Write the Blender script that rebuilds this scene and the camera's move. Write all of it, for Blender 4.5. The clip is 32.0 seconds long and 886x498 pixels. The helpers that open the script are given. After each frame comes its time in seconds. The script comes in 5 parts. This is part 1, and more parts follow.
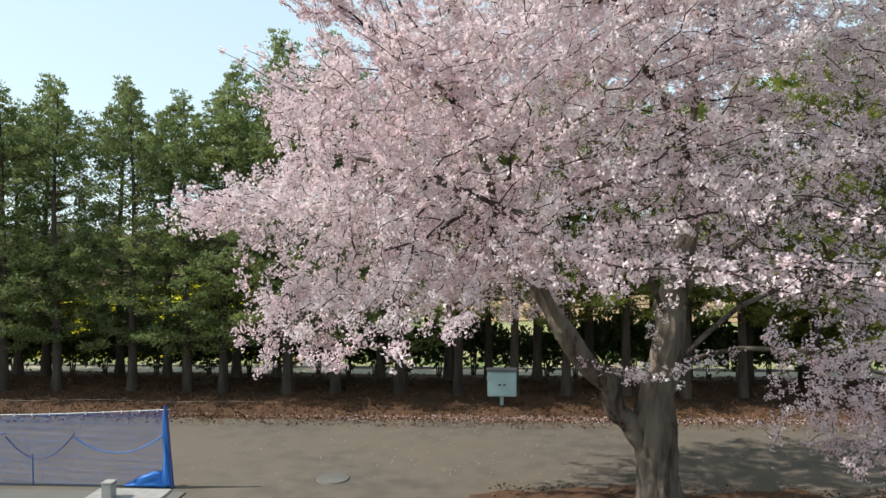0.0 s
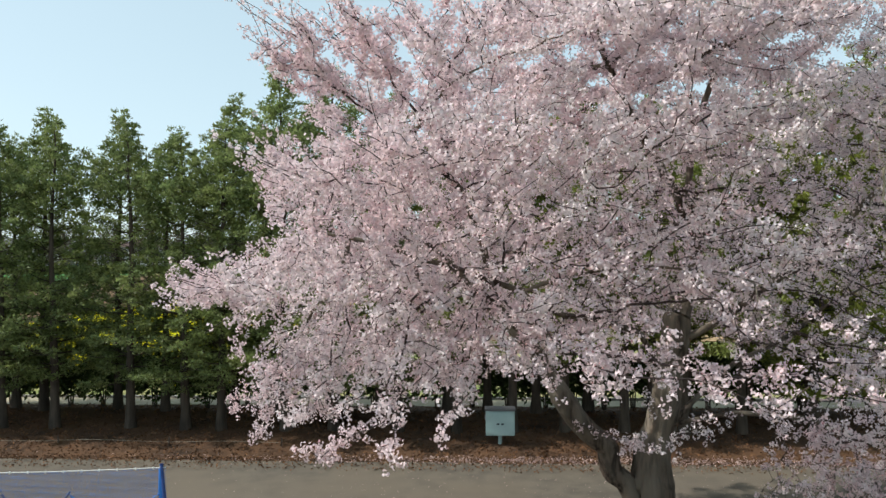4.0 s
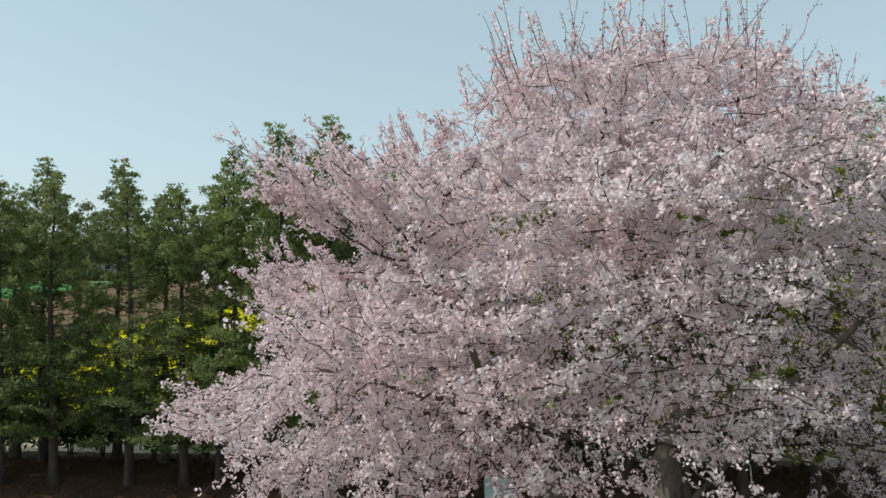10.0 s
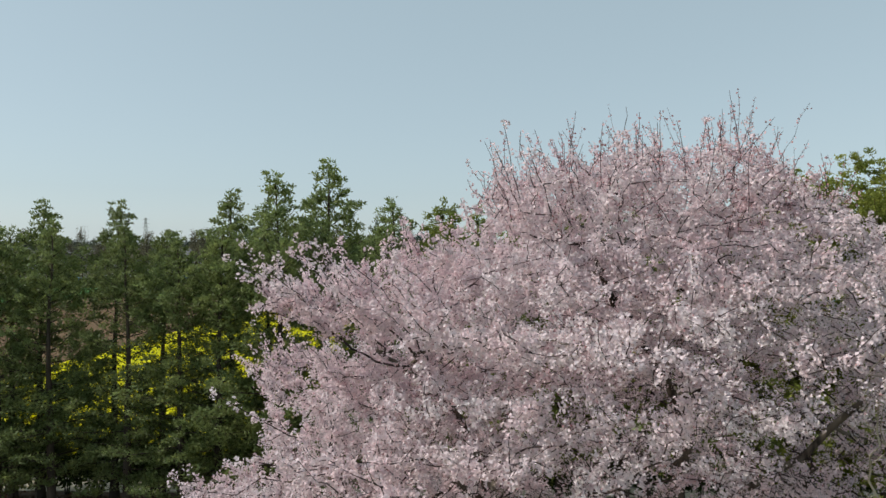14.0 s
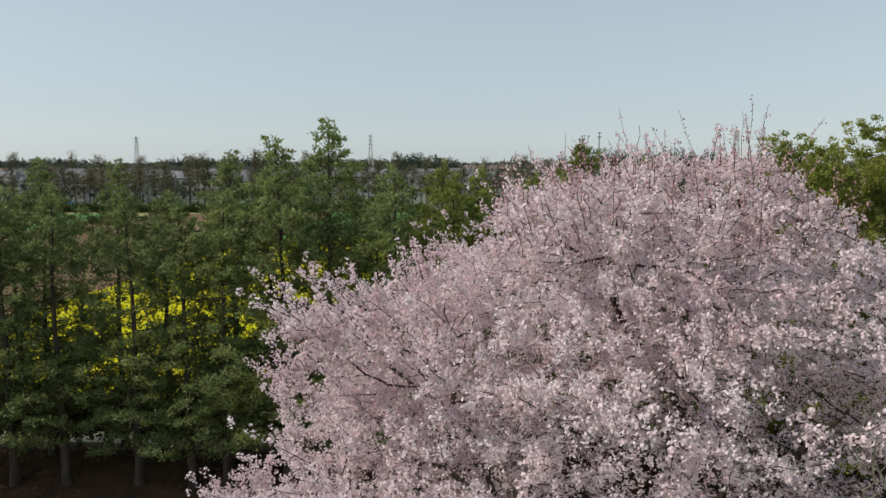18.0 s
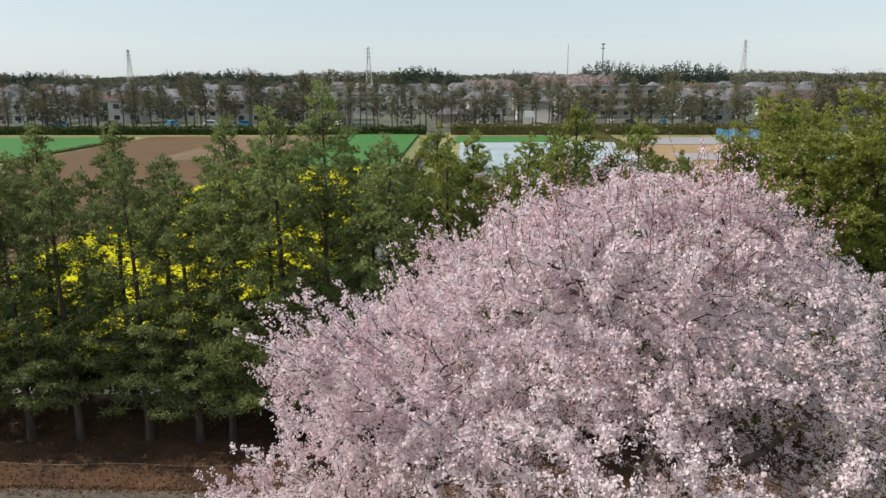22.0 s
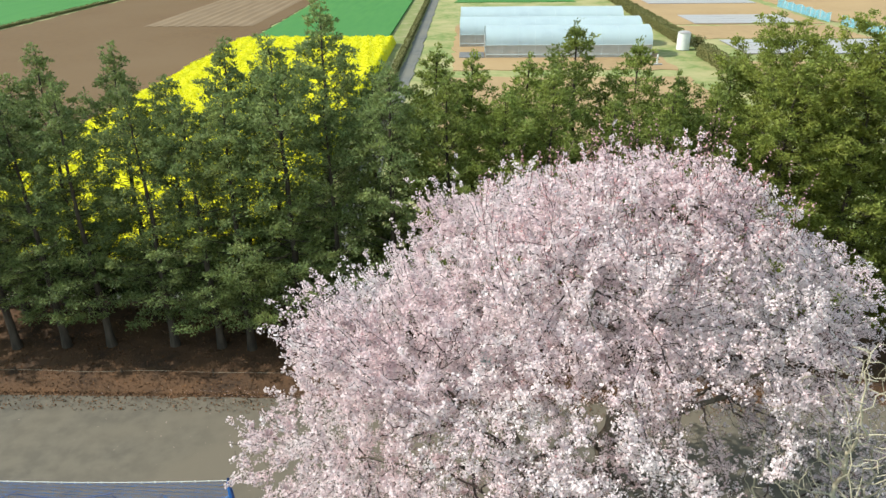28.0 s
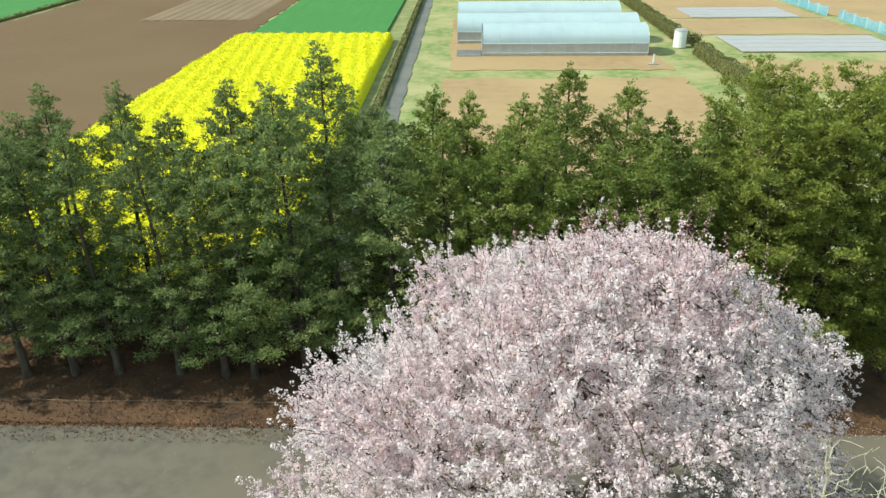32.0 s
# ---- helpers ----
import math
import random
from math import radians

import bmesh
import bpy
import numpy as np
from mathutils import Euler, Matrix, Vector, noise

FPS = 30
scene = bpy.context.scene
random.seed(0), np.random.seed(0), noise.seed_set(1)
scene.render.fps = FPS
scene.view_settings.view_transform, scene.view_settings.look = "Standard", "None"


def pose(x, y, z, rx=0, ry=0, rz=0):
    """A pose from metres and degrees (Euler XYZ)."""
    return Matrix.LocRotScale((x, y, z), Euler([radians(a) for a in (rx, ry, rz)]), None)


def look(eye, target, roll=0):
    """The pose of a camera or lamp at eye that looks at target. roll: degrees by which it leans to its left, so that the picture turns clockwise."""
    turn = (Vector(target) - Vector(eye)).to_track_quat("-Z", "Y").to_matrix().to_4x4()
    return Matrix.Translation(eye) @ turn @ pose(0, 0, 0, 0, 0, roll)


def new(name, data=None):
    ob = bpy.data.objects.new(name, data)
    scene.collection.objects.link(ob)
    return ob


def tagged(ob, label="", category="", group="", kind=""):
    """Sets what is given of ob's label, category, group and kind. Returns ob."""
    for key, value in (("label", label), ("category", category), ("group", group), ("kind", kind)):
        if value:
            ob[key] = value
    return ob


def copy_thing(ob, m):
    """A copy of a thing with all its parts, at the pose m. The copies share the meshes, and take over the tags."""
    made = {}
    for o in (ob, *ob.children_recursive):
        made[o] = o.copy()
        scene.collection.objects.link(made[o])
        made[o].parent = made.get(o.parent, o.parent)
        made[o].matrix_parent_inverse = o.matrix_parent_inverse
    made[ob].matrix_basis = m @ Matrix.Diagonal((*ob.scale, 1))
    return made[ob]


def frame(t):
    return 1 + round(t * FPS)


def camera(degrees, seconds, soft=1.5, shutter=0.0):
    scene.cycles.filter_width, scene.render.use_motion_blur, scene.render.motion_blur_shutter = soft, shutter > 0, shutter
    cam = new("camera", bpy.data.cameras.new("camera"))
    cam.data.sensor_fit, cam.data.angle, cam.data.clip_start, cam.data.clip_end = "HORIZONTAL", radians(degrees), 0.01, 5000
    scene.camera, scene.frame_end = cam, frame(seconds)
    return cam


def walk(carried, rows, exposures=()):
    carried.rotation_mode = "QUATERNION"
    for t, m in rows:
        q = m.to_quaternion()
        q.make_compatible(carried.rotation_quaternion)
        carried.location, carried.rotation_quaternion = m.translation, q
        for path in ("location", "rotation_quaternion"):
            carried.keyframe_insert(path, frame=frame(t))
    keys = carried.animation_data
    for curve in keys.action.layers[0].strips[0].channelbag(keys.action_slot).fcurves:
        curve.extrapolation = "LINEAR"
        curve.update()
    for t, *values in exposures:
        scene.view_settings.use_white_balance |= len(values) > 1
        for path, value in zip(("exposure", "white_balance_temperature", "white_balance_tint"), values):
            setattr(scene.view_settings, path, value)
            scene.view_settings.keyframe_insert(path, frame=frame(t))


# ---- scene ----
cam = camera(63.9, 32.0, soft=1.5)
PATH = [
    (0, (-0.003, 0.056, 4.309), (-0.092, 2.054, 4.295), 0.0),
    (1, (0.007, 0.065, 4.556), (-0.082, 2.063, 4.543), -0.1),
    (2, (0.043, 0.042, 4.768), (-0.045, 2.04, 4.76), -0.1),
    (3, (0.068, 0.036, 4.968), (-0.021, 2.034, 4.964), -0.2),
    (3.5, (0.075, 0.057, 5.113), (-0.015, 2.055, 5.107), -0.2),
    (5.5, (0.092, 0.129, 5.574), (0.001, 2.127, 5.573), -0.4),
    (6, (0.102, 0.095, 5.685), (0.011, 2.093, 5.685), -0.3),
    (7, (0.044, 0.038, 5.976), (-0.043, 2.036, 5.973), -0.3),
    (8, (0.086, 0.054, 6.272), (-0.005, 2.052, 6.264), -0.2),
    (9, (0.052, 0.126, 6.568), (-0.042, 2.124, 6.564), -0.1),
    (10, (0.208, 0.185, 6.889), (0.106, 2.182, 6.884), -0.1),
    (11, (0.32, 0.26, 7.175), (0.212, 2.257, 7.18), 0.1),
    (12, (0.286, 0.169, 7.54), (0.186, 2.166, 7.544), 0.0),
    (13, (0.187, -0.022, 7.984), (0.1, 1.976, 7.978), -0.1),
    (13.5, (0.104, -0.037, 8.136), (0.025, 1.962, 8.135), -0.2),
    (14, (0.097, -0.038, 8.268), (0.018, 1.961, 8.261), -0.1),
    (14.5, (0.121, -0.032, 8.393), (0.042, 1.966, 8.361), -0.1),
    (16.5, (-0.04, -0.136, 9.112), (-0.108, 1.856, 8.957), -0.6),
    (17, (0.0, -0.12, 9.219), (-0.067, 1.871, 9.042), -0.3),
    (18, (-0.11, 0.005, 9.62), (-0.173, 1.99, 9.386), -0.0),
    (19, (-0.09, 0.042, 9.98), (-0.153, 2.019, 9.687), -0.2),
    (20, (-0.034, 0.064, 10.407), (-0.097, 2.031, 10.055), -0.2),
    (21, (-0.007, 0.013, 10.806), (-0.068, 1.969, 10.394), -0.2),
    (22, (0.068, -0.069, 11.202), (0.005, 1.874, 10.732), -0.2),
    (23, (0.106, -0.165, 11.571), (0.04, 1.763, 11.044), -0.3),
    (24, (0.03, -0.143, 11.901), (-0.035, 1.77, 11.319), -0.2),
    (25, (0.061, -0.13, 12.134), (-0.008, 1.763, 11.492), -0.6),
    (25.5, (0.064, -0.124, 12.275), (-0.004, 1.757, 11.599), -0.8),
    (27.5, (0.107, -0.314, 13.319), (0.042, 1.508, 12.497), -0.5),
    (28, (0.145, -0.341, 13.446), (0.079, 1.467, 12.594), -0.6),
    (28.5, (0.114, -0.306, 13.624), (0.048, 1.486, 12.739), -0.7),
    (29, (0.097, -0.243, 13.859), (0.031, 1.538, 12.952), -0.7),
    (29.5, (0.107, -0.225, 14.128), (0.043, 1.556, 13.22), -0.8),
    (30, (0.141, -0.221, 14.396), (0.077, 1.56, 13.489), -0.7),
    (31, (0.162, -0.256, 14.845), (0.1, 1.528, 13.942), -0.7),
    (32, (0.194, -0.247, 15.343), (0.134, 1.538, 14.443), -0.6),
]
walk(cam, [(t, look(eye, target, roll)) for t, eye, target, roll in PATH],
     exposures=[(0, 0.25, 6400, 10), (3, 0.12, 6400, 9), (6, -0.05, 6400, 7), (9, -0.22, 6400, 7), (13, -0.46, 6450, 9), (17, -0.5, 6600, 13), (21, -0.28, 6700, 15), (25, 0.12, 6650, 14), (28, 0.36, 6450, 3), (32, 0.34, 6400, -5)])

# ---- world, sun, exposure ----
SUN_EL, SUN_FROM = radians(41), Vector((-0.99, -0.08, 0)).normalized()
world = bpy.data.worlds.new("world")
scene.world = world
world.use_nodes = True
wn = world.node_tree.nodes
sky = wn.new("ShaderNodeTexSky")
sky.sky_type, sky.sun_disc = "NISHITA", False
sky.sun_elevation, sky.sun_rotation = SUN_EL, math.atan2(SUN_FROM.x, SUN_FROM.y)
sky.air_density, sky.dust_density, sky.ozone_density = 1.0, 0.5, 1.2
haze = wn.new("ShaderNodeHueSaturation")
haze.inputs["Saturation"].default_value, haze.inputs["Hue"].default_value = 0.56, 0.488
world.node_tree.links.new(sky.outputs[0], haze.inputs["Color"])
veil = wn.new("ShaderNodeMix")
veil.data_type = "RGBA"
veil.inputs[0].default_value, veil.inputs[7].default_value = 0.55, (4.35, 5.8, 6.45, 1)
world.node_tree.links.new(haze.outputs[0], veil.inputs[6])
world.node_tree.links.new(veil.outputs[2], wn["Background"].inputs[0])
wn["Background"].inputs[1].default_value = 0.15
lamp = new("sun", bpy.data.lights.new("sun", "SUN"))
lamp.data.energy, lamp.data.angle, lamp.data.color = 5.0, radians(0.6), (1.0, 0.95, 0.87)
lamp.matrix_world = look(SUN_FROM * math.cos(SUN_EL) * 50 + Vector((0, 0, math.sin(SUN_EL) * 50)), (0, 0, 0))


# ---- materials ----
def material(name, colour, other=None, scale=4.0, rough=0.85, bump=0.0, bump_scale=30.0, stretch=(1, 1, 1), metal=0.0,
             per_object=0.0, per_island=0.0, third=None, third_scale=0.3, thin=0.0, alpha=1.0, contrast=(0.35, 0.65)):
    """Two colours mixed by fine noise, a third by broad noise, brightness varied by object and by island."""
    m = bpy.data.materials.new(name)
    m.use_nodes = True
    n, l = m.node_tree.nodes, m.node_tree.links
    bsdf = n["Principled BSDF"]
    bsdf.inputs["Roughness"].default_value, bsdf.inputs["Metallic"].default_value = rough, metal
    bsdf.inputs["Specular IOR Level"].default_value = 0.15 if rough >= 0.8 else 0.4
    coords = n.new("ShaderNodeTexCoord")
    mapping = n.new("ShaderNodeMapping")
    mapping.inputs["Scale"].default_value = stretch
    l.new(coords.outputs["Object"], mapping.inputs[0])

    def ramped(size, detail=6.0):
        tex = n.new("ShaderNodeTexNoise")
        tex.inputs["Scale"].default_value, tex.inputs["Detail"].default_value = size, detail
        l.new(mapping.outputs[0], tex.inputs["Vector"])
        r = n.new("ShaderNodeMapRange")
        r.inputs[1].default_value, r.inputs[2].default_value = contrast
        l.new(tex.outputs["Fac"], r.inputs[0])
        return r.outputs[0]

    def mixed(fac, a, b):
        mix = n.new("ShaderNodeMix")
        mix.data_type = "RGBA"
        for socket, v in ((mix.inputs[0], fac), (mix.inputs[6], a), (mix.inputs[7], b)):
            if isinstance(v, bpy.types.NodeSocket):
                l.new(v, socket)
            elif isinstance(v, float):
                socket.default_value = v
            else:
                socket.default_value = (*v, 1)
        return mix.outputs[2]

    col = mixed(ramped(scale), colour, other or [c * 0.8 for c in colour])
    if third:
        col = mixed(ramped(third_scale), col, third)
    for amount, node, socket in ((per_object, "ShaderNodeObjectInfo", "Random"), (per_island, "ShaderNodeNewGeometry", "Random Per Island")):
        if amount:
            r = n.new("ShaderNodeMapRange")
            r.inputs[3].default_value, r.inputs[4].default_value = 1 - amount, 1 + amount
            l.new(n.new(node).outputs[socket], r.inputs[0])
            hsv = n.new("ShaderNodeHueSaturation")
            l.new(r.outputs[0], hsv.inputs["Value"])
            l.new(col, hsv.inputs["Color"])
            col = hsv.outputs[0]
    l.new(col, bsdf.inputs["Base Color"])
    if bump:
        tex = n.new("ShaderNodeTexNoise")
        tex.inputs["Scale"].default_value, tex.inputs["Detail"].default_value = bump_scale, 5
        l.new(mapping.outputs[0], tex.inputs["Vector"])
        b = n.new("ShaderNodeBump")
        b.inputs["Strength"].default_value, b.inputs["Distance"].default_value = bump, 0.02
        l.new(tex.outputs["Fac"], b.inputs["Height"])
        l.new(b.outputs[0], bsdf.inputs["Normal"])
    out = n["Material Output"]
    shader = bsdf.outputs[0]
    if thin:
        trans = n.new("ShaderNodeBsdfTranslucent")
        l.new(col, trans.inputs[0])
        mix = n.new("ShaderNodeMixShader")
        mix.inputs[0].default_value = thin
        l.new(shader, mix.inputs[1])
        l.new(trans.outputs[0], mix.inputs[2])
        shader = mix.outputs[0]
    if alpha < 1:
        clear = n.new("ShaderNodeBsdfTransparent")
        mix = n.new("ShaderNodeMixShader")
        mix.inputs[0].default_value = alpha
        l.new(clear.outputs[0], mix.inputs[1])
        l.new(shader, mix.inputs[2])
        shader = mix.outputs[0]
    l.new(shader, out.inputs[0])
    return m


M = dict(
    grass=material("grass", (0.15, 0.2, 0.06), (0.28, 0.27, 0.12), 1.2, bump=0.7, bump_scale=8, third=(0.34, 0.3, 0.15), third_scale=0.22, contrast=(0.4, 0.66)),
    asphalt=material("asphalt", (0.1, 0.088, 0.073), (0.14, 0.121, 0.098), 2.0, bump=0.3, bump_scale=60, third=(0.148, 0.124, 0.096), third_scale=0.25, contrast=(0.38, 0.62)),
    lane=material("lane", (0.1, 0.1, 0.1), (0.14, 0.14, 0.135), 1.0, bump=0.2, third=(0.16, 0.15, 0.13), third_scale=0.2),
    litter=material("litter", (0.088, 0.05, 0.031), (0.05, 0.032, 0.022), 3.0, bump=0.9, bump_scale=25, third=(0.125, 0.068, 0.038), third_scale=0.6),
    town=material("town_ground", (0.13, 0.125, 0.11), (0.18, 0.17, 0.15), 0.1, third=(0.1, 0.12, 0.07), third_scale=0.02),
    path=material("path", (0.48, 0.42, 0.31), (0.39, 0.34, 0.24), 3.0, bump=0.3),
    straw=material("straw_grass", (0.3, 0.265, 0.15), (0.2, 0.2, 0.085), 1.5, bump=0.5, bump_scale=10, third=(0.16, 0.19, 0.06), third_scale=0.5),
    concrete=material("concrete", (0.36, 0.345, 0.32), (0.29, 0.28, 0.26), 6.0, bump=0.3),
    brown=material("brown_soil", (0.135, 0.079, 0.037), (0.11, 0.065, 0.032), 1.2, bump=0.6, bump_scale=4, third=(0.142, 0.089, 0.047), third_scale=0.05),
    light_brown=material("light_brown_soil", (0.21, 0.145, 0.09), (0.17, 0.115, 0.07), 1.0, bump=0.5, bump_scale=5, stretch=(1, 0.1, 1)),
    tan=material("tan_soil", (0.33, 0.222, 0.12), (0.28, 0.185, 0.098), 1.0, bump=0.5, bump_scale=5, third=(0.36, 0.245, 0.13), third_scale=0.09),
    crop=material("green_crop", (0.048, 0.16, 0.042), (0.074, 0.2, 0.05), 1.2, bump=0.7, bump_scale=6, third=(0.057, 0.175, 0.045), third_scale=0.06, stretch=(1, 0.15, 1)),
    rape=material("rape_flower", (0.66, 0.61, 0.01), (0.56, 0.52, 0.012), 1.5, per_island=0.07, thin=0.4),
    rape_leaf=material("rape_leaf", (0.52, 0.5, 0.014), (0.58, 0.54, 0.012), 2.5, per_island=0.2, contrast=(0.3, 0.6)),
    needle=material("needle", (0.145, 0.193, 0.07), (0.225, 0.26, 0.085), 1.2, rough=0.6, per_object=0.15, per_island=0.4, thin=0.45),
    # needle green again, lighter and yellower: sunlight put into the colour
    needle_sunlit=material("needle_sunlit", (0.175, 0.22, 0.052), (0.26, 0.29, 0.062), 1.2, rough=0.6, per_object=0.15, per_island=0.4, thin=0.45),
    needle_light=material("needle_light", (0.21, 0.25, 0.052), (0.3, 0.32, 0.064), 1.2, rough=0.6, per_object=0.1, per_island=0.4, thin=0.5),
    olive=material("olive_leaf", (0.135, 0.13, 0.078), (0.185, 0.17, 0.11), 0.6, per_object=0.25, per_island=0.35, thin=0.2),
    # distant woods: a little aerial haze is mixed into both leaf colours
    wood_far=material("hazed_leaf", (0.07, 0.095, 0.068), (0.12, 0.135, 0.09), 0.02, per_island=0.25, third=(0.16, 0.155, 0.115), third_scale=0.008),
    wood_dark=material("hazed_conifer", (0.045, 0.065, 0.05), (0.075, 0.095, 0.068), 0.02, per_island=0.25),
    pink_far=material("far_blossom", (0.46, 0.37, 0.35), (0.4, 0.32, 0.3), 0.05, per_island=0.15),
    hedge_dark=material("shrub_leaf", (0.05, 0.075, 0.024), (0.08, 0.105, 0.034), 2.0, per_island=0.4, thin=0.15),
    hedge=material("hedge_leaf", (0.115, 0.12, 0.043), (0.165, 0.15, 0.062), 2.0, per_island=0.4, thin=0.2),
    bark=material("cherry_bark", (0.13, 0.1, 0.078), (0.035, 0.027, 0.022), 14.0, rough=0.9, bump=1.0, bump_scale=26, stretch=(1, 1, 0.2), third=(0.17, 0.145, 0.115), third_scale=2.2, contrast=(0.42, 0.6)),
    twig=material("twig_bark", (0.085, 0.06, 0.055), (0.05, 0.038, 0.036), 9.0, rough=0.85),
    pale_twig=material("pale_twig", (0.45, 0.405, 0.31), (0.34, 0.3, 0.22), 5.0, rough=0.9),
    conifer_bark=material("conifer_bark", (0.1, 0.078, 0.06), (0.055, 0.044, 0.035), 9.0, bump=0.8, bump_scale=25, stretch=(1, 1, 0.15), per_object=0.2),
    blossom=material("blossom", (0.84, 0.735, 0.76), (0.86, 0.79, 0.8), 0.9, rough=0.9, per_island=0.12, thin=0.38, third=(0.82, 0.655, 0.68), third_scale=0.5),
    bud=material("bud", (0.52, 0.27, 0.29), (0.62, 0.4, 0.4), 3.0, per_island=0.2, thin=0.2),
    petal=material("fallen_petal", (0.55, 0.41, 0.38), (0.48, 0.34, 0.31), 3.0, per_island=0.2),
    dead=material("dead_leaf", (0.15, 0.075, 0.036), (0.1, 0.055, 0.03), 3.0, per_island=0.4),
    net=material("blue_net", (0.03, 0.16, 0.52), (0.04, 0.21, 0.6), 3.0, rough=0.6),
    net_far=material("pale_blue_net", (0.2, 0.47, 0.6), (0.27, 0.55, 0.66), 0.6, rough=0.7),
    net_deep=material("deep_blue_sheet", (0.1, 0.33, 0.5), (0.13, 0.39, 0.56), 0.6, rough=0.6),
    post=material("navy_post", (0.02, 0.06, 0.22), (0.04, 0.08, 0.25), 8.0, rough=0.5),
    boxpaint=material("pale_green_paint", (0.36, 0.5, 0.49), (0.32, 0.45, 0.44), 5.0, rough=0.5, bump=0.1, third=(0.4, 0.54, 0.52), third_scale=1.5),
    grey=material("grey_metal", (0.38, 0.39, 0.4), (0.3, 0.31, 0.32), 6.0, rough=0.45, metal=0.6),
    galvanised=material("galvanised_steel", (0.52, 0.54, 0.55), (0.44, 0.46, 0.47), 0.5, rough=0.6),
    film=material("vinyl_film", (0.52, 0.61, 0.665), (0.47, 0.56, 0.615), 0.8, rough=0.3, thin=0.3, third=(0.55, 0.65, 0.68), third_scale=0.25),
    film_low=material("dusty_film", (0.62, 0.6, 0.58), (0.54, 0.52, 0.49), 1.2, rough=0.4, thin=0.3),
    pipe=material("steel_pipe", (0.66, 0.72, 0.74), (0.58, 0.65, 0.67), 3.0, rough=0.4, metal=0.2),
    white=material("white_paint", (0.78, 0.78, 0.76), (0.7, 0.7, 0.68), 4.0, rough=0.5),
    mulch=material("grey_mulch", (0.31, 0.28, 0.275), (0.36, 0.325, 0.315), 0.7, rough=0.5, third=(0.33, 0.31, 0.32), third_scale=0.15),
    rope=material("rope", (0.3, 0.26, 0.2), (0.22, 0.19, 0.15), 12.0),
    wall_white=material("white_render", (0.62, 0.61, 0.58), (0.52, 0.51, 0.48), 0.3, per_object=0.12),
    wall_beige=material("beige_render", (0.45, 0.4, 0.34), (0.38, 0.34, 0.29), 0.3, per_object=0.15),
    wall_red=material("red_brick_wall", (0.23, 0.115, 0.1), (0.19, 0.1, 0.085), 0.4, per_object=0.1),
    roof_grey=material("grey_roof", (0.13, 0.13, 0.135), (0.19, 0.19, 0.195), 0.4, rough=0.85, per_object=0.25),
    roof_red=material("rust_roof", (0.15, 0.1, 0.085), (0.12, 0.085, 0.075), 0.4, rough=0.85, per_object=0.2),
    pane=material("dark_pane", (0.04, 0.05, 0.06), (0.06, 0.07, 0.08), 1.0, rough=0.12),
)


# ---- mesh helpers ----
def np_mesh(name, verts, faces):
    """A mesh from an (n, 3) array and an (m, k) array of corners."""
    verts, faces = np.asarray(verts, dtype=np.float32), np.asarray(faces, dtype=np.int32)
    me = bpy.data.meshes.new(name)
    me.vertices.add(len(verts))
    me.vertices.foreach_set("co", verts.ravel())
    me.loops.add(faces.size)
    me.loops.foreach_set("vertex_index", faces.ravel())
    me.polygons.add(len(faces))
    me.polygons.foreach_set("loop_start", np.arange(0, faces.size, faces.shape[1], dtype=np.int32))
    me.polygons.foreach_set("loop_total", np.full(len(faces), faces.shape[1], dtype=np.int32))
    me.update(calc_edges=True)
    return me


def as_part(name, me, mat, parent, label="", kind=""):
    ob = new(name, me)
    if not me.materials:
        me.materials.append(mat)
    ob.parent = parent
    return tagged(ob, label=label, kind=kind)


def part(name, bm, mat, parent, label="", kind=""):
    me = bpy.data.meshes.new(name)
    bm.to_mesh(me)
    bm.free()
    return as_part(name, me, mat, parent, label, kind)


def thing(name, at, label, category, group="", kind="", rz=0.0):
    ob = new(name)
    ob.empty_display_size = 0.2
    ob.matrix_basis = pose(*at, 0, 0, rz)
    return tagged(ob, label, category, group, kind)


def box(bm, x0, x1, y0, y1, z0, z1, bevel=0.0):
    made = bmesh.ops.create_cube(bm, size=1)["verts"]
    for v in made:
        v.co = Vector((x0 + (v.co.x + 0.5) * (x1 - x0), y0 + (v.co.y + 0.5) * (y1 - y0), z0 + (v.co.z + 0.5) * (z1 - z0)))
    if bevel:
        bmesh.ops.bevel(bm, geom=list({e for v in made for e in v.link_edges}), offset=bevel, segments=2, affect="EDGES")
    return bm


def boxed(*a, bevel=0.0):
    return box(bmesh.new(), *a, bevel=bevel)


def tubes(chains, sides=6):
    """Vertices and quads of round tubes along chains of (points, radii)."""
    V, F, base = [], [], 0
    ang = np.arange(sides) * 2 * np.pi / sides
    ring = np.stack([np.cos(ang), np.sin(ang)], 1)
    for pts, rad in chains:
        pts, rad = np.asarray(pts, float), np.asarray(rad, float)
        n = len(pts)
        if n < 2:
            continue
        d = np.gradient(pts, axis=0)
        d /= np.linalg.norm(d, axis=1)[:, None] + 1e-9
        ref = np.where(np.abs(d[:, 2:3]) > 0.9, [[1.0, 0, 0]], [[0, 0, 1.0]])
        u = np.cross(ref, d)
        u /= np.linalg.norm(u, axis=1)[:, None] + 1e-9
        w = np.cross(d, u)
        V.append((pts[:, None] + rad[:, None, None] * (ring[None, :, :1] * u[:, None] + ring[None, :, 1:] * w[:, None])).reshape(-1, 3))
        i = np.arange(n - 1)[:, None] * sides
        j = np.arange(sides)[None]
        k = (j + 1) % sides
        F.append((base + np.stack([i + j, i + k, i + sides + k, i + sides + j], -1)).reshape(-1, 4))
        base += n * sides
    return np.concatenate(V), np.concatenate(F)


